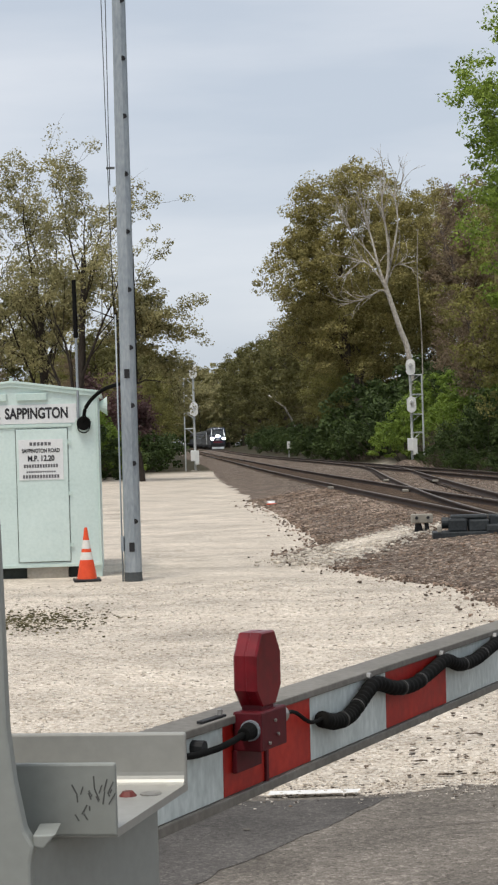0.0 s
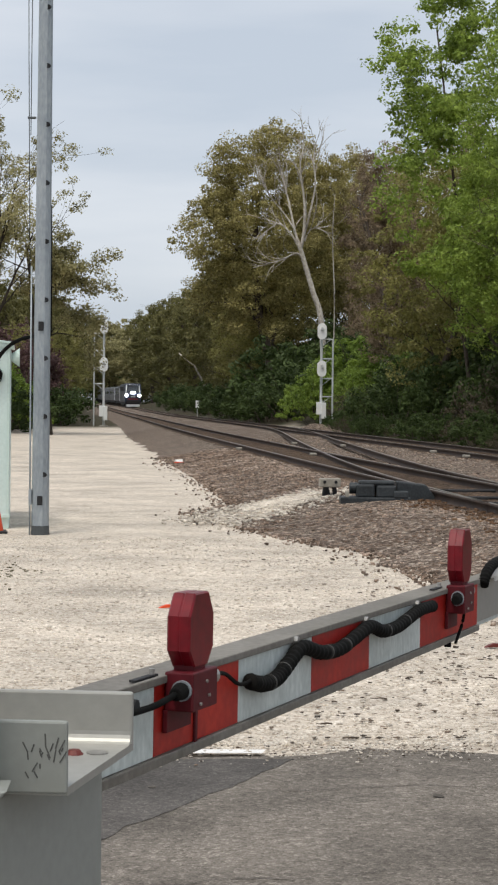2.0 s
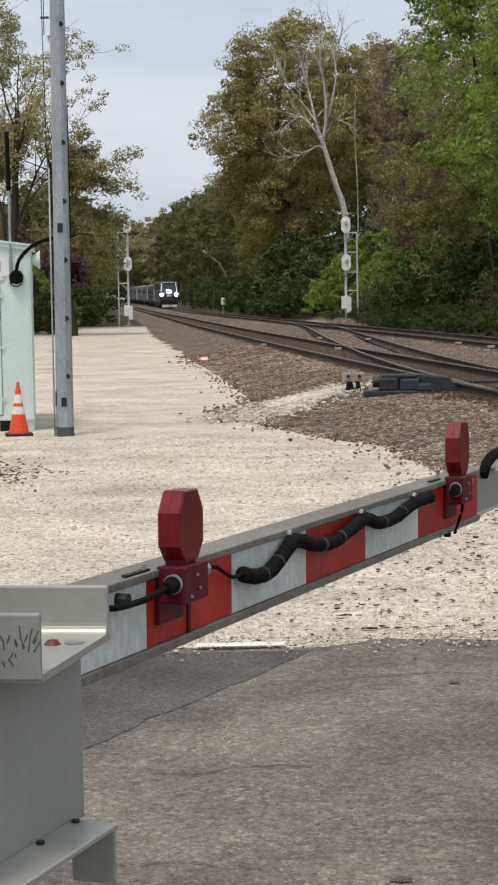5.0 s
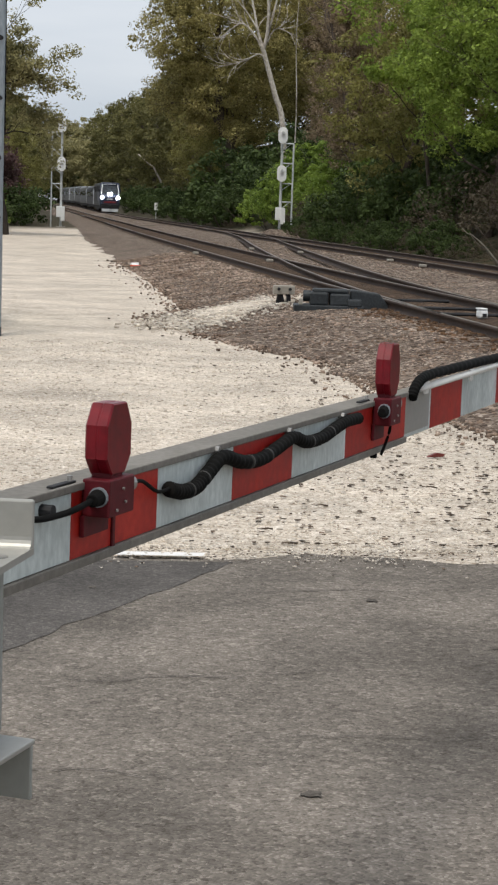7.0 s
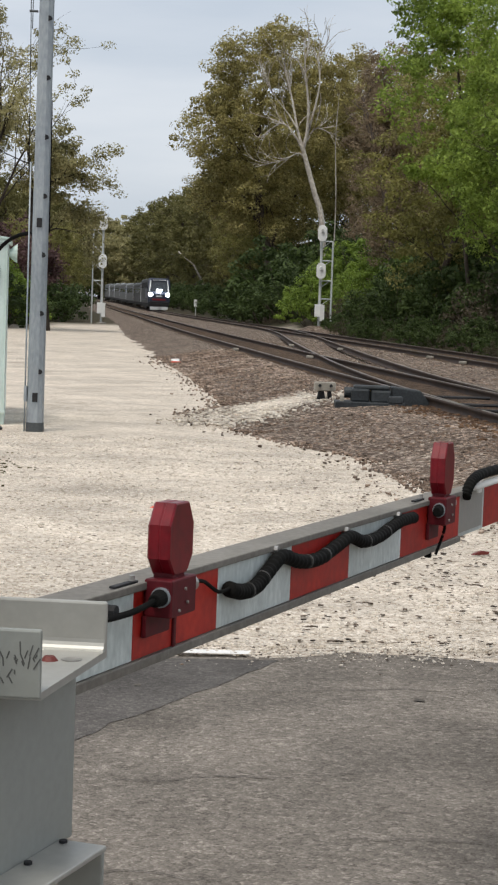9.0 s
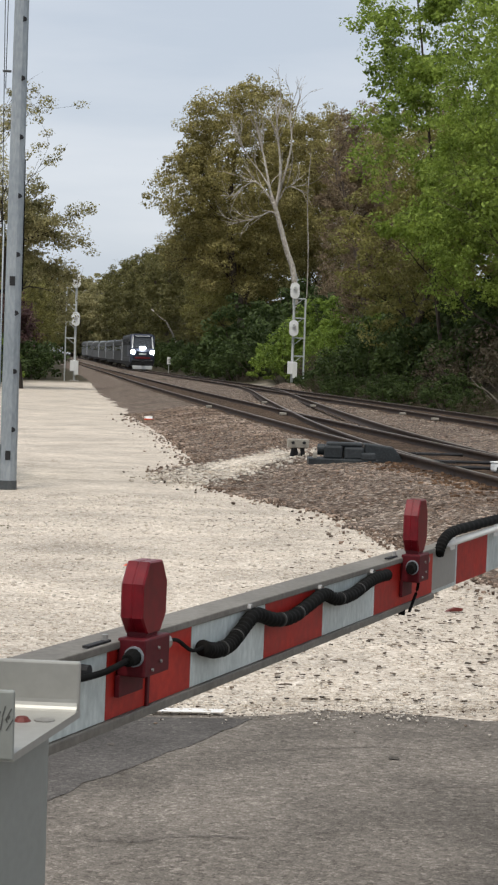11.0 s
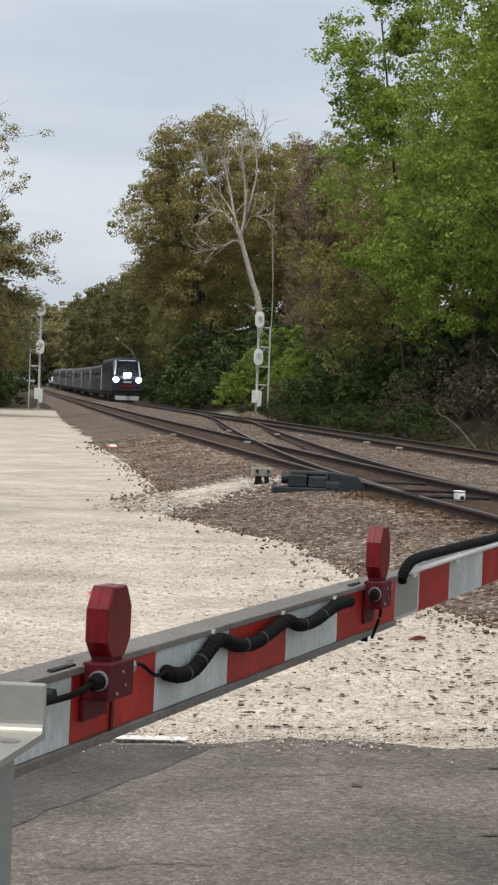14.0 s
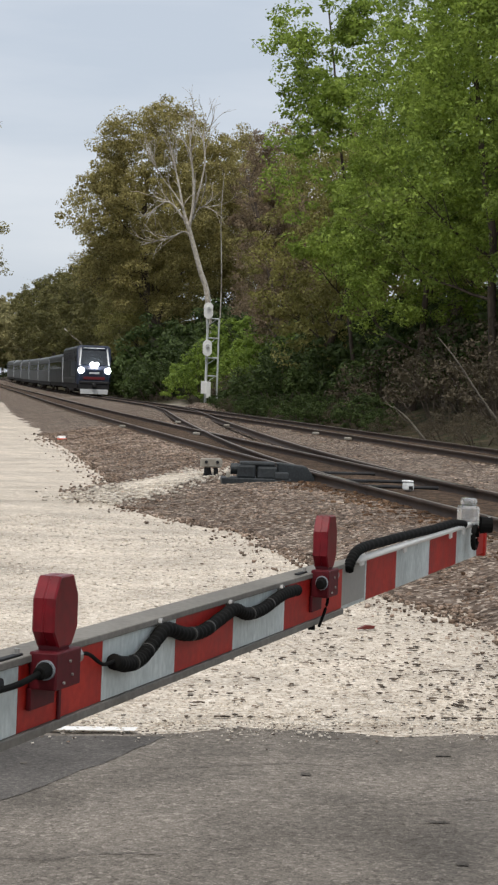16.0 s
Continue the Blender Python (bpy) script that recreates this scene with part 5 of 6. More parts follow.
def locomotive():
    """Front at y = 0, facing -y; rail level at z = 0."""
    l = thing("locomotive", "dark blue and charcoal passenger locomotive with lit headlights", "locomotive")
    body = hull("body", [section(1.55, 1.46, 1.0, 4.28), section(21.5, 1.46, 1.0, 4.28)], M_LOCOGREY, l)
    hull("cab", [section(0.30, 1.28, 0.95, 2.25, 0.15), section(0.55, 1.44, 0.95, 2.75, 0.2, 0.05), section(0.85, 1.47, 0.95, 4.10, 0.42, 0.16), section(1.56, 1.47, 0.95, 4.30, 0.36)], M_NAVY, l, "navy blue streamlined cab")
    part("nose", prism([(-1.25, 0.95), (1.25, 0.95), (1.18, 1.9), (0.95, 2.2), (-0.95, 2.2), (-1.18, 1.9)], 0.12, 0.36, 0.05), M_NAVY, l)
    ws = bmesh.new()
    q = [ws.verts.new(c) for c in ((-1.08, 0.55, 2.62), (1.08, 0.55, 2.62), (0.98, 1.02, 3.86), (-0.98, 1.02, 3.86))]
    ws.faces.new(q)
    r = bmesh.ops.extrude_face_region(ws, geom=ws.faces[:])
    bmesh.ops.translate(ws, vec=(0, -0.10, 0), verts=[v for v in r["geom"] if isinstance(v, bmesh.types.BMVert)])
    bmesh.ops.recalc_face_normals(ws, faces=ws.faces)
    part("windshield", ws, M_GLASS, l, "dark raked windshield")
    for sx in (-1, 1):
        st = bmesh.new()
        c = [(sx * 1.20, 0.42, 2.55), (sx * 1.32, 0.42, 2.55), (sx * 1.16, 1.02, 4.05), (sx * 1.04, 1.02, 4.05)]
        st.faces.new([st.verts.new(v) for v in c])
        r = bmesh.ops.extrude_face_region(st, geom=st.faces[:])
        bmesh.ops.translate(st, vec=(0, -0.06, 0), verts=[v for v in r["geom"] if isinstance(v, bmesh.types.BMVert)])
        bmesh.ops.recalc_face_normals(st, faces=st.faces)
        part("white_stripe", st, M_TRAINWHITE, l, "white cab stripe")
        # discs wider than the lamps themselves: the glare is put into their size
        part("ditch_light", cyl((sx * 1.14, 0.04, 2.12), (sx * 1.14, 0.13, 2.12), 0.25, 0.27, 20), M_HEAD, l, "lit ditch light")
        part("headlight", cyl((sx * 0.20, 0.02, 2.66), (sx * 0.20, 0.40, 2.66), 0.165, 0.17, 20), M_HEAD, l, "lit headlight")
        part("mirror", box(sx * 1.53 - 0.06, sx * 1.53 + 0.06, 1.3, 1.42, 2.9, 3.35, 0.02), M_TRAINDARK, l)
        part("cab_door", box(sx * 1.475 - 0.012, sx * 1.475 + 0.012, 2.0, 2.75, 1.05, 3.4, 0.008), M_NAVY, l)
        part("side_window", box(sx * 1.478 - 0.012, sx * 1.478 + 0.012, 1.15, 1.85, 2.75, 3.45, 0.01), M_GLASS, l)
        for k in range(9):
            part("side_grille", box(sx * 1.468 - 0.010, sx * 1.468 + 0.010, 4.0 + 1.9 * k, 5.4 + 1.9 * k, 3.0, 3.75, 0.008), M_TRAINDARK, l)
        part("side_stripe", box(sx * 1.466 - 0.008, sx * 1.466 + 0.008, 2.9, 21.2, 1.35, 1.48, 0.005), M_STAINLESS, l)
        part("side_panel", box(sx * 1.464 - 0.006, sx * 1.464 + 0.006, 2.9, 9.0, 1.62, 2.9, 0.005), M_NAVY, l)
    part("windshield_bar", box(-0.9, 0.9, 0.84, 0.92, 4.02, 4.08, 0.01), M_TRAINWHITE, l)
    part("roof_brow", prism([(-1.12, 3.95), (1.12, 3.95), (1.02, 4.2), (-1.02, 4.2)], 0.86, 1.5, 0.04), M_NAVY, l)
    part("red_stripe", box(-0.90, 0.90, 0.07, 0.14, 1.34, 1.58, 0.015), M_TRAINRED, l, "red nose stripe")
    part("nose_emblem", box(-0.42, 0.42, 0.09, 0.125, 1.82, 1.98, 0.01), M_TRAINWHITE, l)
    part("anticlimber", box(-1.3, 1.3, -0.05, 0.4, 0.98, 1.2, 0.04), M_TRAINDARK, l)
    part("coupler", box(-0.18, 0.18, -0.45, 0.2, 0.72, 1.0, 0.04), M_TRAINDARK, l)
    part("plow", prism([(-1.15, 0.10), (1.15, 0.10), (1.2, 0.52), (-1.2, 0.52)], -0.12, -0.04, 0.02), M_TRAINWHITE, l, "pale plow blade")
    part("buffer_beam", box(-1.3, 1.3, 0.0, 0.5, 0.5, 0.96, 0.04), M_TRAINDARK, l)
    part("underframe", box(-1.35, 1.35, 1.2, 21.3, 0.55, 1.02, 0.04), M_TRAINDARK, l)
    part("fuel_tank", box(-1.3, 1.3, 7.2, 14.2, 0.25, 0.9, 0.1), M_TRAINDARK, l)
    for sx in (-1, 1):
        part("roof_edge", box(sx * 1.22 - 0.10, sx * 1.22 + 0.10, 2.0, 21.4, 4.20, 4.245, 0.01), M_STAINLESS, l, "pale roof edge")
    for y in (8, 12, 16, 19):
        part("roof_fan", cyl((0, y, 4.26), (0, y, 4.40), 0.75, 0.7, 20), M_LOCOGREY, l)
    bogie(3.6, l)
    bogie(18.0, l)
    return l


def coach(label="ribbed stainless passenger coach with a dark window band", skin=None):
    skin = skin or M_STAINLESS
    c = thing("passenger_coach", label, "railway coach", group="train coaches")
    part("underframe", box(-1.3, 1.3, 0.4, 25.5, 0.6, 1.05, 0.04), M_TRAINDARK, c)
    hull("body", [section(0.30, 1.50, 1.0, 3.85, 0.5), section(25.6, 1.50, 1.0, 3.85, 0.5)], skin, c)
    part("end_frame", prism([(-1.49, 1.0), (1.49, 1.0), (1.49, 3.4), (1.1, 3.8), (-1.1, 3.8), (-1.49, 3.4)], 0.22, 0.30, 0.02), M_TRAINWHITE, c)
    part("gangway", box(-0.55, 0.55, -0.05, 0.25, 1.1, 3.3, 0.05), M_TRAINDARK, c)
    for sx in (-1, 1):
        part("window_band", box(sx * 1.503 - 0.008, sx * 1.503 + 0.008, 1.8, 24.0, 2.30, 3.0, 0.01), M_GLASS, c, "dark window band")
        for k in range(3):
            part("rib", box(sx * 1.51 - 0.012, sx * 1.51 + 0.012, 0.4, 25.5, 1.2 + 0.25 * k, 1.28 + 0.25 * k, 0.01), skin, c)
        part("blue_stripe", box(sx * 1.506 - 0.006, sx * 1.506 + 0.006, 0.4, 25.5, 3.02, 3.12, 0.004), M_NAVY, c)
        for y in (0.7, 24.4):
            part("door", box(sx * 1.508 - 0.012, sx * 1.508 + 0.012, y, y + 0.8, 1.05, 3.2, 0.01), skin, c)
    bogie(3.4, c)
    bogie(22.4, c)
    return c


# ---- trees ----
def leaf_cards(rng, centres, spread, count, size):
    """Leaf sprays round each centre, thickest on the clump's skin, flattened, each leaf turned mostly up and outwards."""
    n = len(centres) * count
    o = rng.normal(0, 1, (n, 3))
    o /= np.linalg.norm(o, axis=1)[:, None] + 1e-9
    r = spread * rng.uniform(0.35, 1.0, (n, 1)) ** 0.6 * np.repeat(rng.uniform(0.55, 1.35, (len(centres), 1)), count, 0)
    squash = np.repeat(rng.uniform(0.45, 0.85, (len(centres), 1)), count, 0)
    c = np.repeat(centres, count, 0) + o * r * np.concatenate([np.ones((n, 2)), squash], 1)
    up = o * 0.8 + np.array([0, 0, 0.45]) + rng.normal(0, 0.45, (n, 3))
    up /= np.linalg.norm(up, axis=1)[:, None] + 1e-9
    a = np.cross(up, rng.normal(0, 1, (n, 3)))
    a /= np.linalg.norm(a, axis=1)[:, None] + 1e-9
    b = np.cross(up, a)
    s = size * rng.uniform(0.55, 1.35, (n, 1))
    v = np.stack([c - a * s, c - b * s * 0.55, c + a * s, c + b * s * 0.55], 1)
    return v.reshape(-1, 3), (np.arange(n)[:, None] * 4 + np.arange(4)[None])


def dome_clumps(rng, n, rx, z0, z1, seed):
    """Leaf clumps in a lumpy dome, most of them on its skin."""
    d = rng.normal(0, 1, (n, 3))
    d /= np.linalg.norm(d, axis=1)[:, None]
    lump = np.array([0.86 + 0.30 * noise.noise((v[0] * 1.9 + seed, v[1] * 1.9, v[2] * 1.9)) + 0.20 * noise.noise((v[0] * 4.5 + seed, v[1] * 4.5, v[2] * 4.5)) for v in d])
    r = np.where(rng.random(n) < 0.72, rng.uniform(0.84, 1.0, n), rng.uniform(0.35, 0.84, n)) * lump
    zc, rz = (z0 + z1) / 2, (z1 - z0) / 2
    return np.stack([d[:, 0] * r * rx, d[:, 1] * r * rx, zc + d[:, 2] * r * rz], -1)


def branches(rng, height, spread, trunk_r, levels, lean, first, bend, up, fork, wide):
    """Tapered limbs, level by level. Returns tubes and the tips and joints that bear leaves."""
    tubes, tips = [], []

    def grow(p, d, length, r, level):
        k = 7 if level == 0 else 5
        pts, dirs = [p], [d]
        for i in range(k):
            d = d + rng.normal(0, bend * (0.5 if level == 0 else 1), 3) + np.array([0, 0, up * (0.2 if level == 0 else 1)])
            d = d / np.linalg.norm(d)
            p = p + d * length / k
            pts.append(p)
            dirs.append(d)
        end = 0.35 if level == 0 else 0.25
        tubes.append((np.array(pts), np.linspace(r, r * end, k + 1), 9 if level == 0 else 5 if level == 1 else 3))
        if level >= levels - 1:
            tips.extend(pts[2:])
        if level < levels:
            m = fork[level]
            for j in range(m):
                f = (first + (1 - first) * (j + rng.random()) / m) if level == 0 else 0.25 + 0.75 * (j + rng.random()) / m
                i = min(k - 1, int(f * k))
                q = pts[i] + (pts[i + 1] - pts[i]) * (f * k - i)
                ax = rng.normal(0, 1, 3)
                ax -= dirs[i] * (ax @ dirs[i])
                ax /= np.linalg.norm(ax) + 1e-9
                nd = dirs[i] * (1.4 - wide if level == 0 else 0.75) + ax * (wide if level == 0 else 0.75 * min(1, wide + 0.25))
                nd /= np.linalg.norm(nd)
                ln = spread * (1.0 - 0.45 * f) if level == 0 else length * rng.uniform(0.42, 0.68)
                grow(q, nd, ln * rng.uniform(0.75, 1.15), max(0.012, r * (1 - 0.6 * f) * (0.42 if level == 0 else 0.55)), level + 1)

    d0 = np.array([lean, 0, 1.0])
    grow(np.array([0, 0, -0.3]), d0 / np.linalg.norm(d0), height * 0.86, trunk_r, 0)
    return tubes, np.array(tips)


def tree(seed, height, spread, leaf, label, trunk_r=0.28, count=26, size=0.16, clump=0.55, lean=0.0, first=0.25, levels=3, bark=None, bend=0.16, up=0.05, keep=1.0, dome=None, fork=(13, 7, 5, 4), wide=0.85):
    rng = np.random.default_rng(seed)
    t = thing("tree", label, "tree")
    tubes, tips = branches(rng, height, spread, trunk_r, levels, lean, first, bend, up, fork, wide)
    for name, some in (("trunk", tubes[:1]), ("branchwork", tubes[1:])):
        V, F, base = [], [], 0
        for p, r, n in some:
            v, f = tube_arrays(p, r, n, base)
            V.append(v)
            F.append(f)
            base += len(v)
        from_arrays(name, np.concatenate(V), np.concatenate(F), bark or M_BARK, t, smooth=True)
    if count:
        tips = tips[rng.random(len(tips)) < keep]
        if dome:
            n, rx, z0, z1 = dome
            zc, rz = (z0 + z1) / 2, (z1 - z0) / 2
            q = (tips - [0, 0, zc]) / [rx, rx, rz]
            tips = np.concatenate([tips[np.linalg.norm(q, axis=1) < 1.05], dome_clumps(rng, n, rx, z0, z1, seed)])
        v, f = leaf_cards(rng, tips, clump, count, size)
        from_arrays("crown", v, f, leaf, t)
    return t


def bush(seed, w, h, leaf, label, n=170, count=52, size=0.092):
    """Rough mound of leaf sprays over bare stems."""
    rng = np.random.default_rng(seed)
    b = thing("bush", label, "bush")
    V, F, base, tips = [], [], 0, []
    for k in range(16):
        a, r = rng.uniform(0, 6.283), w * 0.5 * math.sqrt(rng.random())
        p = np.array([0.35 * r * math.cos(a), 0.35 * r * math.sin(a), -0.2])
        q = np.array([r * math.cos(a), r * math.sin(a), h * rng.uniform(0.5, 1.0) * (1 - 0.4 * (2 * r / w) ** 2)])
        mid = (p + q) / 2 + rng.normal(0, 0.12 * w * 0.3, 3)
        v, f = tube_arrays([p, mid, q], [0.035, 0.022, 0.008], 4, base)
        V.append(v)
        F.append(f)
        base += len(v)
    from_arrays("brushwood", np.concatenate(V), np.concatenate(F), M_BARK, b)
    a, r = rng.uniform(0, 6.283, n), w * 0.5 * np.sqrt(rng.random(n))
    top = h * (1 - 0.55 * (2 * r / w) ** 2) * rng.uniform(0.75, 1.1, n)
    z = top * rng.random(n) ** 0.45
    c = np.stack([r * np.cos(a), r * np.sin(a), z], -1)
    v, f = leaf_cards(rng, c, 0.30 * (w / 4) ** 0.5, count, size)
    from_arrays("foliage", v, f, leaf, b)
    return b


def put(ob, x, y, rz=0, sc=1.0, dz=-0.1):
    ob.matrix_basis = pose(x, y, ground_z(x, y) + dz, 0, 0, rz) @ Matrix.Scale(sc, 4)
    return ob


def again(ob, x, y, rz, sc=1.0):
    c = copy_thing(ob, Matrix.Identity(4))
    return put(c, x, y, rz, sc)


def sycamore(x, y):
    """Bare tree: a trunk that leans and forks into a fan of pale limbs."""
    rng = np.random.default_rng(16)
    t = thing("tree", "bare pale-barked sycamore leaning over the bank", "tree", (x, y, 0.0))
    limbs = [([(0.34, 2.5), (0.0, 8.11), (-0.65, 10.27), (-1.34, 12.55), (-1.77, 13.93)], 0.24, 0.16),
        ([(-1.77, 13.93), (-2.11, 15.01), (-2.46, 16.74), (-3.02, 18.89), (-3.5, 20.6)], 0.13, 0.03),
        ([(-1.64, 13.5), (-1.38, 15.01), (-1.42, 17.17), (-1.77, 19.76), (-1.55, 21.2)], 0.16, 0.03),
        ([(-1.38, 14.58), (-0.95, 16.3), (-0.56, 18.46), (-0.73, 20.4), (-0.35, 21.0)], 0.11, 0.025),
        ([(-1.6, 13.29), (-2.29, 14.58), (-3.23, 15.44), (-4.18, 14.92), (-4.96, 14.06)], 0.1, 0.02),
        ([(-1.42, 12.64), (-1.94, 13.2), (-3.02, 12.68), (-4.1, 12.34), (-5.3, 11.99)], 0.09, 0.02),
        ([(-1.34, 14.15), (-1.03, 14.84), (-0.65, 15.14), (-0.13, 15.1)], 0.08, 0.02),
        ([(-2.11, 15.01), (-2.8, 16.09), (-3.84, 17.38), (-4.61, 18.68)], 0.07, 0.02)]
    V, F, base = [], [], 0
    for k, (line, r0, r1) in enumerate(limbs):
        pts = smooth_line([(px, 0.5 * math.sin(k * 2.1) * (i / len(line)) * 2, pz) for i, (px, pz) in enumerate(line)], 5)
        if k == 0:
            tube("trunk", pts, np.linspace(r0, r1, len(pts)), M_PALEBARK, t, 12)
            continue
        jobs = [(pts, r0, r1, 0)]
        while jobs:
            q, a, c, lev = jobs.pop()
            v, f = tube_arrays(q, np.linspace(a, c, len(q)), 6 if lev == 0 else 4, base)
            V.append(v)
            F.append(f)
            base += len(v)
            if lev > 1:
                continue
            for j in range(len(q) // 4 + (1 if lev else 4)):
                i = int(rng.integers(len(q) // 4, len(q) - 1))
                d = (q[i + 1] - q[i]).normalized()
                ln = (2.6, 1.2, 0.7)[lev] * rng.uniform(0.6, 1.4)
                side = Vector(rng.normal(0, 0.5, 3)) + Vector((0, 0, 0.45))
                p, sub = q[i], [q[i]]
                for _ in range(5):
                    d = (d + side * 0.35 + Vector(rng.normal(0, 0.10, 3))).normalized()
                    p = p + d * ln / 5
                    sub.append(p)
                jobs.append((sub, max(0.016, a * 0.34), 0.009, lev + 1))
    from_arrays("branchwork", np.concatenate(V), np.concatenate(F), M_PALEBARK, t, smooth=True)
    tube("dead_stem", smooth_line([(1.1, 2, 2.50), (1.2, 2, 9.40), (1.0, 2, 14.58), (1.15, 2, 18.03)], 5), np.linspace(0.06, 0.02, 16), M_PALEBARK, t, 7)


def woods():
    # fresh green trees close on the right bank
    g1 = put(tree(11, 19, 5.0, L_GREEN, "tall fresh-green broadleaf tree on the bank", 0.2, 80, 0.085, 0.62, first=0.2, keep=0.25, dome=(560, 4.9, 3.0, 20.5), fork=(11, 6, 4, 3)), 16.6, 66)
    again(g1, 21.0, 60, 120, 1.0)
    g2 = put(tree(12, 23, 4.6, L_GREEN, "tall light-green broadleaf tree with airy top", 0.11, 52, 0.10, 0.60, first=0.2, keep=0.35, dome=(440, 5.2, 4.0, 25.8), fork=(11, 6, 4, 3)), 14.5, 84, 40)
    again(g2, 21.0, 78, 200, 1.05)
    again(g1, 15.4, 75, 230, 0.80)
    again(g1, 25, 72, 300, 1.05)
    again(g2, 17.4, 76, 310, 0.95)
    again(g2, 27, 92, 100, 1.0)
    o1 = put(tree(13, 15, 4.2, L_OLIVE, "olive-leaved spring tree at the wood's edge", 0.22, 60, 0.095, 0.6, first=0.15, keep=0.2, dome=(300, 4.1, 0.5, 15.5), fork=(10, 5, 4, 3)), 14.2, 94)
    again(o1, 18.0, 101, 80, 1.05)
    b1 = put(tree(14, 18, 4.4, L_BROWN, "brown-budded tree with many bare twigs", 0.22, 34, 0.085, 0.55, first=0.15, keep=0.5, dome=(220, 4.0, 1.0, 19.5), fork=(12, 7, 4, 3)), 15.6, 121)
    again(b1, 19.0, 112, 140, 1.0)
    again(b1, 18.2, 142, 60, 1.05)
    again(o1, 21, 125, 20, 1.3)
    # darker trees that close the wood behind
    for x, y, rz, sc in ((27, 62, 10, 0.9), (23, 66, 200, 0.8), (20, 88, 60, 0.8), (24, 100, 150, 0.9), (31, 80, 250, 1.0)):
        again(o1, x, y, rz, sc * 1.15)
    # broad oak behind the bare sycamore
    oak = put(tree(15, 25, 8.2, L_OAK, "broad olive-brown oak in spring leaf", 0.55, 130, 0.115, 1.0, first=0.2, keep=0.12, dome=(950, 10.4, 6.0, 28.2), fork=(13, 6, 4, 3)), 10.9, 172)
    again(oak, 20.5, 182, 130, 0.92)
    sycamore(12.15, 138.0)
    again(b1, 9.6, 200, 250, 1.05)
    again(o1, 9.2, 182, 40, 1.1)
    again(o1, 9.6, 192, 140, 1.2)
    # receding wall of trees beside the far track
    fo = put(tree(17, 24, 8.0, L_DEEP, "olive-green spring tree beside the far track", 0.5, 58, 0.24, 1.2, first=0.15, keep=0.1, dome=(330, 7.8, 1.0, 25), fork=(9, 4, 3, 2)), 9.4, 216, 30, 0.80)
    for x, y, rz, sc in ((8.6, 246, 200, 0.78), (7.2, 282, 90, 0.8), (5.8, 318, 320, 0.86), (3.8, 356, 150, 0.9), (13, 262, 60, 0.9), (1.4, 398, 10, 0.95), (17, 228, 240, 1.0), (-2.0, 440, 250, 1.0), (9, 400, 70, 1.05)):
        again(fo, x, y, rz, sc)
    # closing row: haze is put into the leaf colour, paler than the wall
    fp = put(tree(18, 24, 8.0, L_PALE, "yellow-green spring tree closing the view, leaves paled for haze", 0.5, 52, 0.32, 1.3, first=0.15, keep=0.1, dome=(300, 7.8, 1.0, 25), fork=(8, 4, 3, 2)), -38, 505)
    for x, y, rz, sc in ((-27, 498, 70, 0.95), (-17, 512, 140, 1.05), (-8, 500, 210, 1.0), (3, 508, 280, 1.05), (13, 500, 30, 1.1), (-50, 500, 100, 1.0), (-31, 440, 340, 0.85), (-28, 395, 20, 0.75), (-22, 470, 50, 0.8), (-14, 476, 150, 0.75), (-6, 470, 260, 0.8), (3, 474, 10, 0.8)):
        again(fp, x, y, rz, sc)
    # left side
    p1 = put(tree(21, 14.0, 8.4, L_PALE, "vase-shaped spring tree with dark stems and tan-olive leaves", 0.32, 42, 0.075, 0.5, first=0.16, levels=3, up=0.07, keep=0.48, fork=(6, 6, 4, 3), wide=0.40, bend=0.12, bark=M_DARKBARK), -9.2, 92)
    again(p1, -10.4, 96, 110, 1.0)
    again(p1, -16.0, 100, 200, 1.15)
    again(o1, -17.5, 108, 80, 0.6)
    again(b1, -11.5, 110, 200, 0.42)
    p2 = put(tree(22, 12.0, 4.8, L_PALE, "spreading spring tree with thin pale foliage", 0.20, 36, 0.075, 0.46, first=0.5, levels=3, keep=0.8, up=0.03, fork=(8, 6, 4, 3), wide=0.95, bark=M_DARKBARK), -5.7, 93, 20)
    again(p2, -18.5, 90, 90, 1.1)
    again(o1, -14.5, 128, 30, 0.62)
    again(o1, -10.5, 140, 130, 0.55)
    again(o1, -7.8, 150, 230, 0.55)
    again(b1, -18, 120, 10, 0.55)
    rb = put(tree(23, 6.5, 2.6, L_PURPLE, "purple-leaved redbud at the wood's edge", 0.12, 16, 0.10, 0.4, first=0.12, levels=2, dome=(60, 2.4, 1.5, 7)), -9.8, 118, 0, 1.1)
    again(rb, -8.6, 130, 120, 1.0)
    for x, y, rz, sc in ((-14, 170, 20, 0.55), (-12, 200, 100, 0.55), (-17, 235, 200, 0.7), (-18, 270, 300, 0.7), (-24, 310, 40, 0.78), (-27, 350, 140, 0.8), (-25, 200, 60, 0.8), (-32, 150, 160, 0.7), (-10.5, 165, 75, 0.42), (-11.8, 195, 285, 0.48), (-13.8, 235, 205, 0.56), (-17.0, 290, 230, 0.67), (-20.7, 345, 255, 0.78)):
        again(fo, x, y, rz, sc)


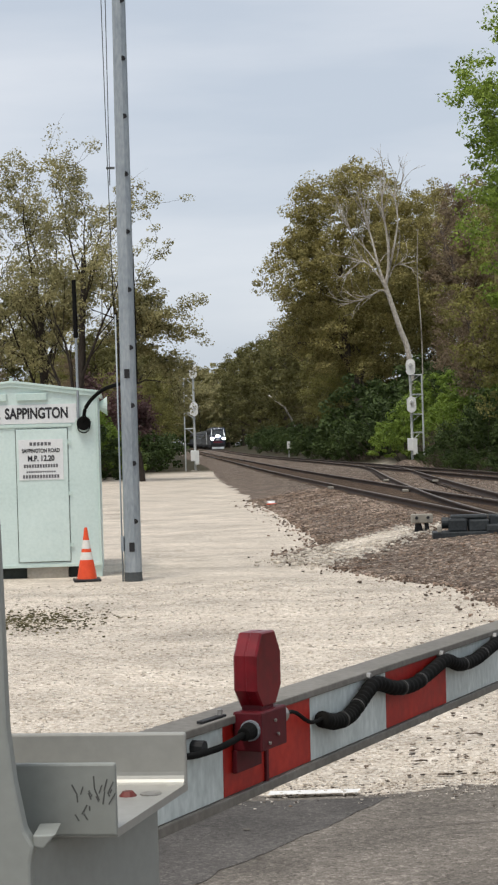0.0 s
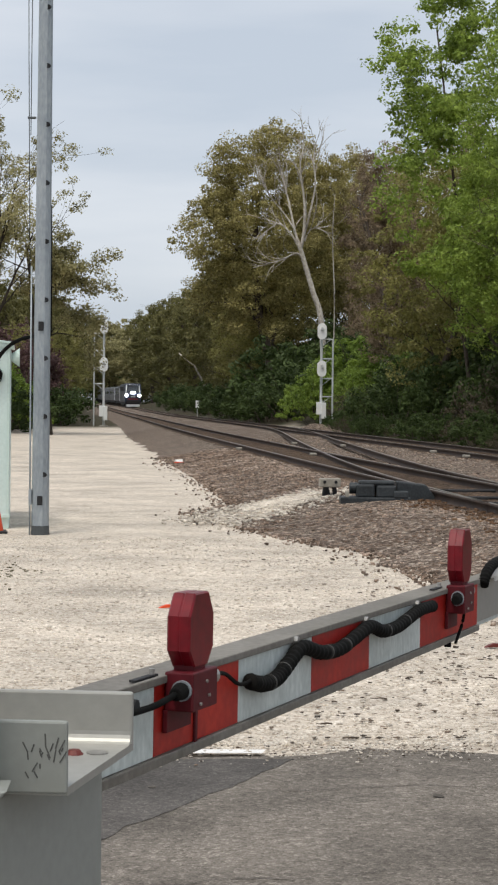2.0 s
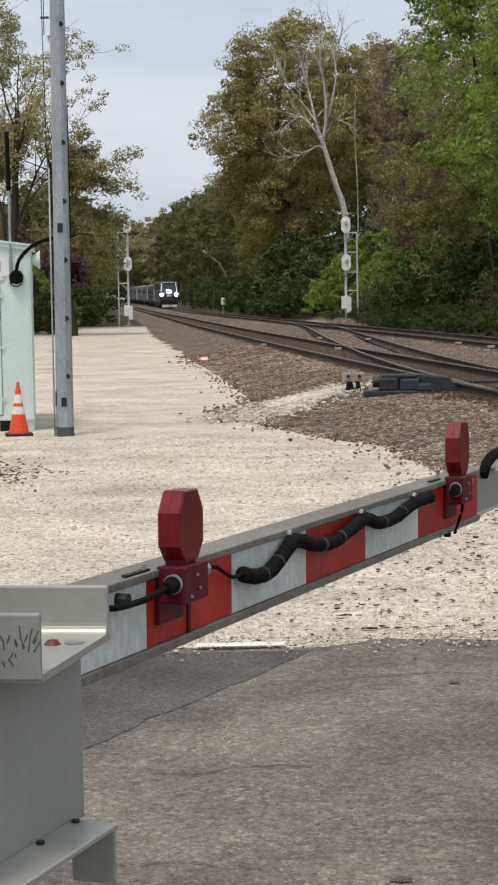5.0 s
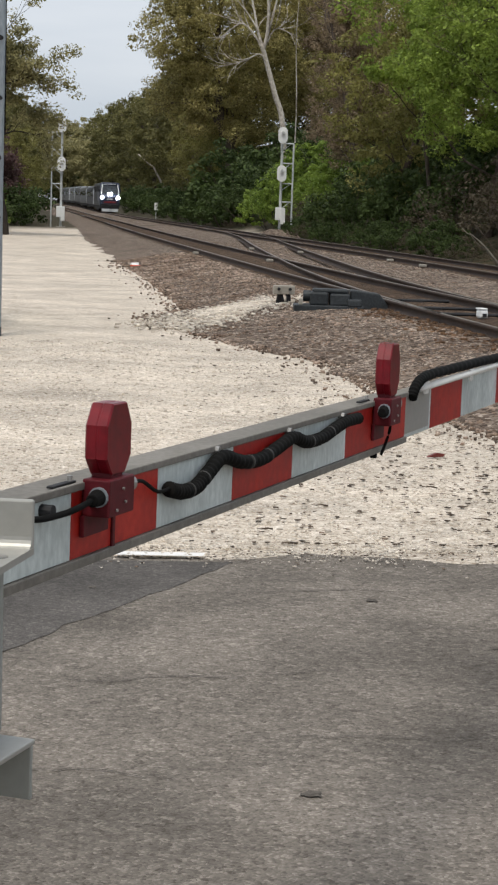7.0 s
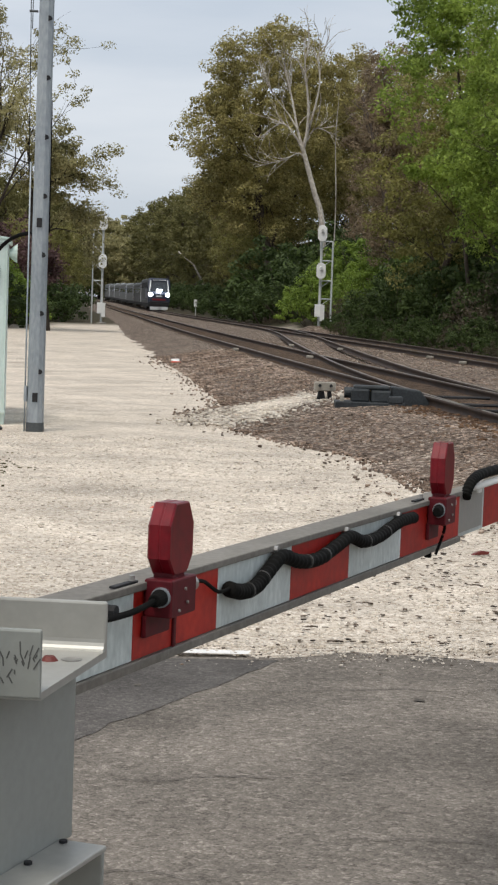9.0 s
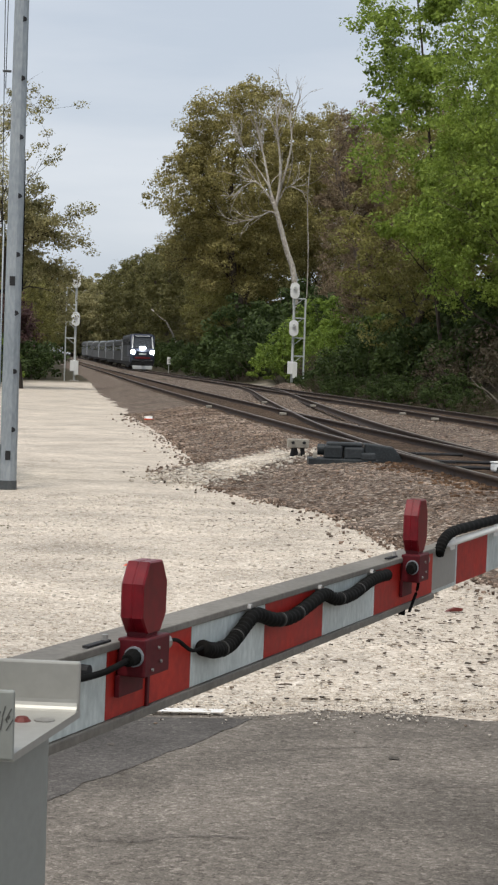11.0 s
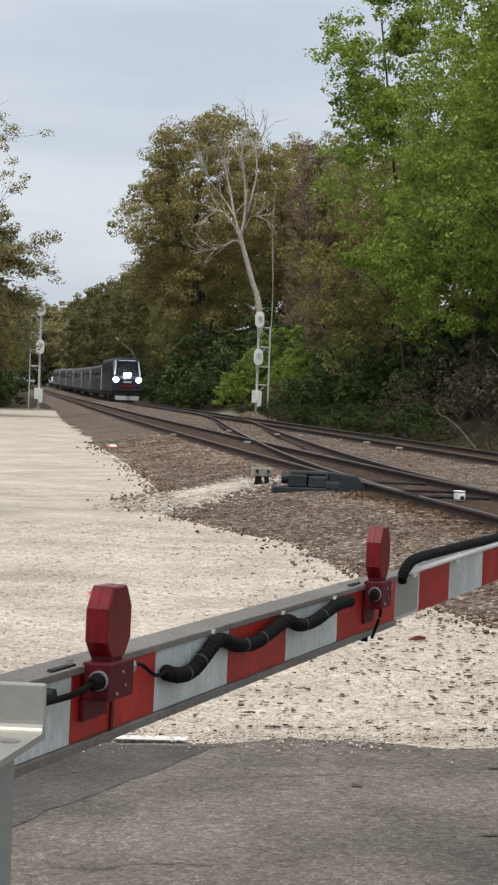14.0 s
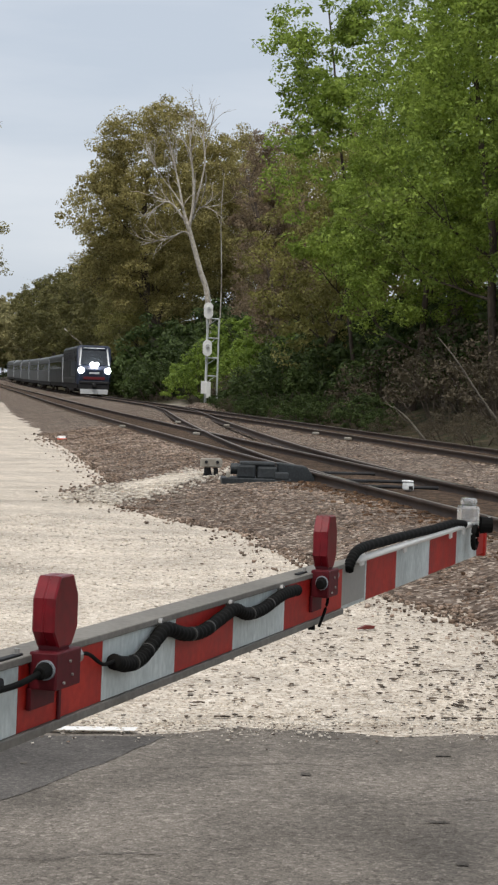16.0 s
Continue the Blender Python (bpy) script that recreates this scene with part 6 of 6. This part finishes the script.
def undergrowth():
    br = put(bush(31, 6.0, 4.2, L_BRIGHT, "bright green undergrowth on the bank"), 14.6, 124)
    dk = put(bush(32, 5.5, 3.6, L_DARK, "dark green undergrowth on the bank"), 12.9, 100)
    tw = put(bush(33, 5.0, 3.0, L_TWIG, "brown twiggy brush on the bank", 120, 26, 0.06), 14.2, 75)
    sp = [(dk, 19, 80, 10, 1.6), (dk, 22, 70, 80, 1.8), (dk, 24, 62, 180, 1.8), (dk, 18.5, 88, 200, 1.6), (dk, 20, 58, 30, 1.3), (dk, 26, 75, 90, 2.0), (br, 14.2, 132, 200, 1.35), (dk, 14.8, 134, 40, 1.6), (dk, 15.5, 152, 20, 2.2), (dk, 11.5, 158, 90, 2.0), (dk, 20, 160, 150, 2.4), (dk, 24, 140, 50, 2.2), (dk, 16.5, 106, 20, 1.4), (dk, 20, 118, 70, 1.8), (tw, 16.5, 63, 200, 1.2), (br, 12.6, 137, 40, 1.1), (br, 11.2, 130, 70, 0.95), (br, 13.4, 119, 160, 0.8), (br, 16, 126, 90, 1.15), (dk, 11.0, 146, 10, 1.3), (br, 17.5, 118, 200, 1.2), (dk, 9.2, 152, 100, 1.0), (dk, 14.5, 178, 40, 2.0), (dk, 19, 180, 140, 2.4), (dk, 23, 174, 240, 2.4),
          (dk, 14.8, 90, 120, 1.0), (dk, 13.0, 107, 50, 0.65), (tw, 12.2, 113, 190, 0.7), (dk, 17, 96, 260, 1.3), (dk, 15.6, 82, 30, 0.9), (dk, 8.6, 162, 70, 1.1), (dk, 8.0, 176, 160, 1.1), (dk, 7.6, 192, 20, 1.1), (dk, 7.2, 208, 300, 1.1), (dk, 6.6, 226, 120, 1.2), (dk, 5.6, 248, 10, 1.2), (dk, 4.5, 270, 80, 1.2), (dk, 3.4, 295, 200, 1.3), (dk, 2.2, 320, 10, 1.3),
          (tw, 14.9, 66, 80, 1.0), (tw, 15.8, 61, 150, 0.9), (tw, 16.8, 70, 220, 1.4), (tw, 16.2, 57, 20, 0.8), (tw, 12.4, 116, 20, 0.8), (tw, 18.5, 62, 320, 1.3), (dk, 18.3, 72, 220, 1.2), (dk, 20.5, 66, 10, 1.3), (dk, 17.5, 58, 100, 0.7),
          (br, -9.8, 104, 30, 1.0), (dk, -9.6, 99, 90, 1.1), (dk, -12, 97, 200, 1.2), (br, -9.6, 108, 250, 1.0), (dk, -10.6, 108, 20, 1.1), (dk, -9.2, 113, 300, 0.9), (dk, -8.6, 128, 80, 1.0), (dk, -8.4, 133, 170, 1.2), (dk, -9.0, 140, 20, 1.1), (dk, -9.6, 152, 20, 1.1), (dk, -11, 165, 120, 1.2), (dk, -30, 492, 0, 3.2), (dk, -20, 495, 80, 3.2), (dk, -11, 490, 160, 3.2), (dk, -2, 495, 240, 3.2), (dk, 7, 490, 300, 3.2), (dk, 16, 495, 20, 3.2), (dk, -14.5, 96, 60, 1.2), (dk, -17.5, 95, 140, 1.3), (dk, -13.4, 104, 120, 1.2), (dk, -13, 190, 50, 1.4), (dk, -16, 215, 50, 1.5)]
    rng = random.Random(41)
    for k in range(20):
        y = 48 + 3.4 * k
        sp.append(((tw, dk, dk, dk)[k % 4 if y > 66 else 0], track_far(y) + 4.0 + rng.uniform(0, 1.0), y, rng.uniform(0, 360), rng.uniform(0.30, 0.52)))
    for src, x, y, rz, sc in sp:
        again(src, x, y, rz, sc)
    # fallen grey branches under the trees
    for k, pts in enumerate(([(15.15, 58.0, 0.35), (14.15, 58.0, 1.61), (13.31, 58.0, 2.78), (12.68, 58.0, 3.49)], [(12.37, 58.0, 0.11), (11.78, 58.0, 0.79), (11.29, 58.0, 1.19)])):
        d = thing("fallen_branch", "bare grey dead branch leaning in the brush", "branch", (pts[0][0], pts[0][1], pts[0][2]), group="dead branches")
        rel = [(p[0] - pts[0][0], p[1] - pts[0][1], p[2] - pts[0][2]) for p in pts]
        line = smooth_line(rel, 5)
        tube("stem", line, np.linspace(0.05, 0.014, len(line)), M_DEADWOOD, d, 7)
        for j in (4, 8):
            if j < len(line) - 2:
                p = line[j]
                tube("side_twig", [p, p + Vector((-0.25, 0.1, 0.12)), p + Vector((-0.5, 0.2, 0.42))], [0.016, 0.011, 0.005], M_DEADWOOD, d, 5)
    x, y = 6.4, 250.0
    d = thing("leaning_dead_tree", "pale bare trunk leaning out of the wood", "branch", (x, y, ground_z(x, y)))
    tube("stem", [(0, 0, 0), (-0.4, 0, 3.4), (-1.8, 0, 6.0), (-4.0, 0, 7.8)], [0.2, 0.16, 0.13, 0.07], M_PALEBARK, d, 8)


# ---- build ----
land()
road()
road_wear()
tracks()
switch_gear()
gate_arm()
gate_stand()
shed()
traffic_cone()
steel_pole()
signals()
LOCO = locomotive()
FIRST = coach()
COACHES = [coach("dark charcoal coach behind the locomotive", M_LOCOGREY), FIRST] + [copy_thing(FIRST, Matrix.Identity(4)) for _ in range(4)]
woods()
undergrowth()
loose_stones()


def on_track(y):
    d = (track_far(y + 4) - track_far(y - 4)) / 8
    return pose(track_far(y), y, rail_top(y), 0, 0, -math.degrees(math.atan(d)))


def motions():
    for k, car in enumerate([LOCO] + COACHES):
        back = 0 if k == 0 else 21.9 + 26.0 * (k - 1)
        walk(car, [(t, on_track(349.0 - 12.12 * t + back)) for t in range(0, 17, 2)])


motions()
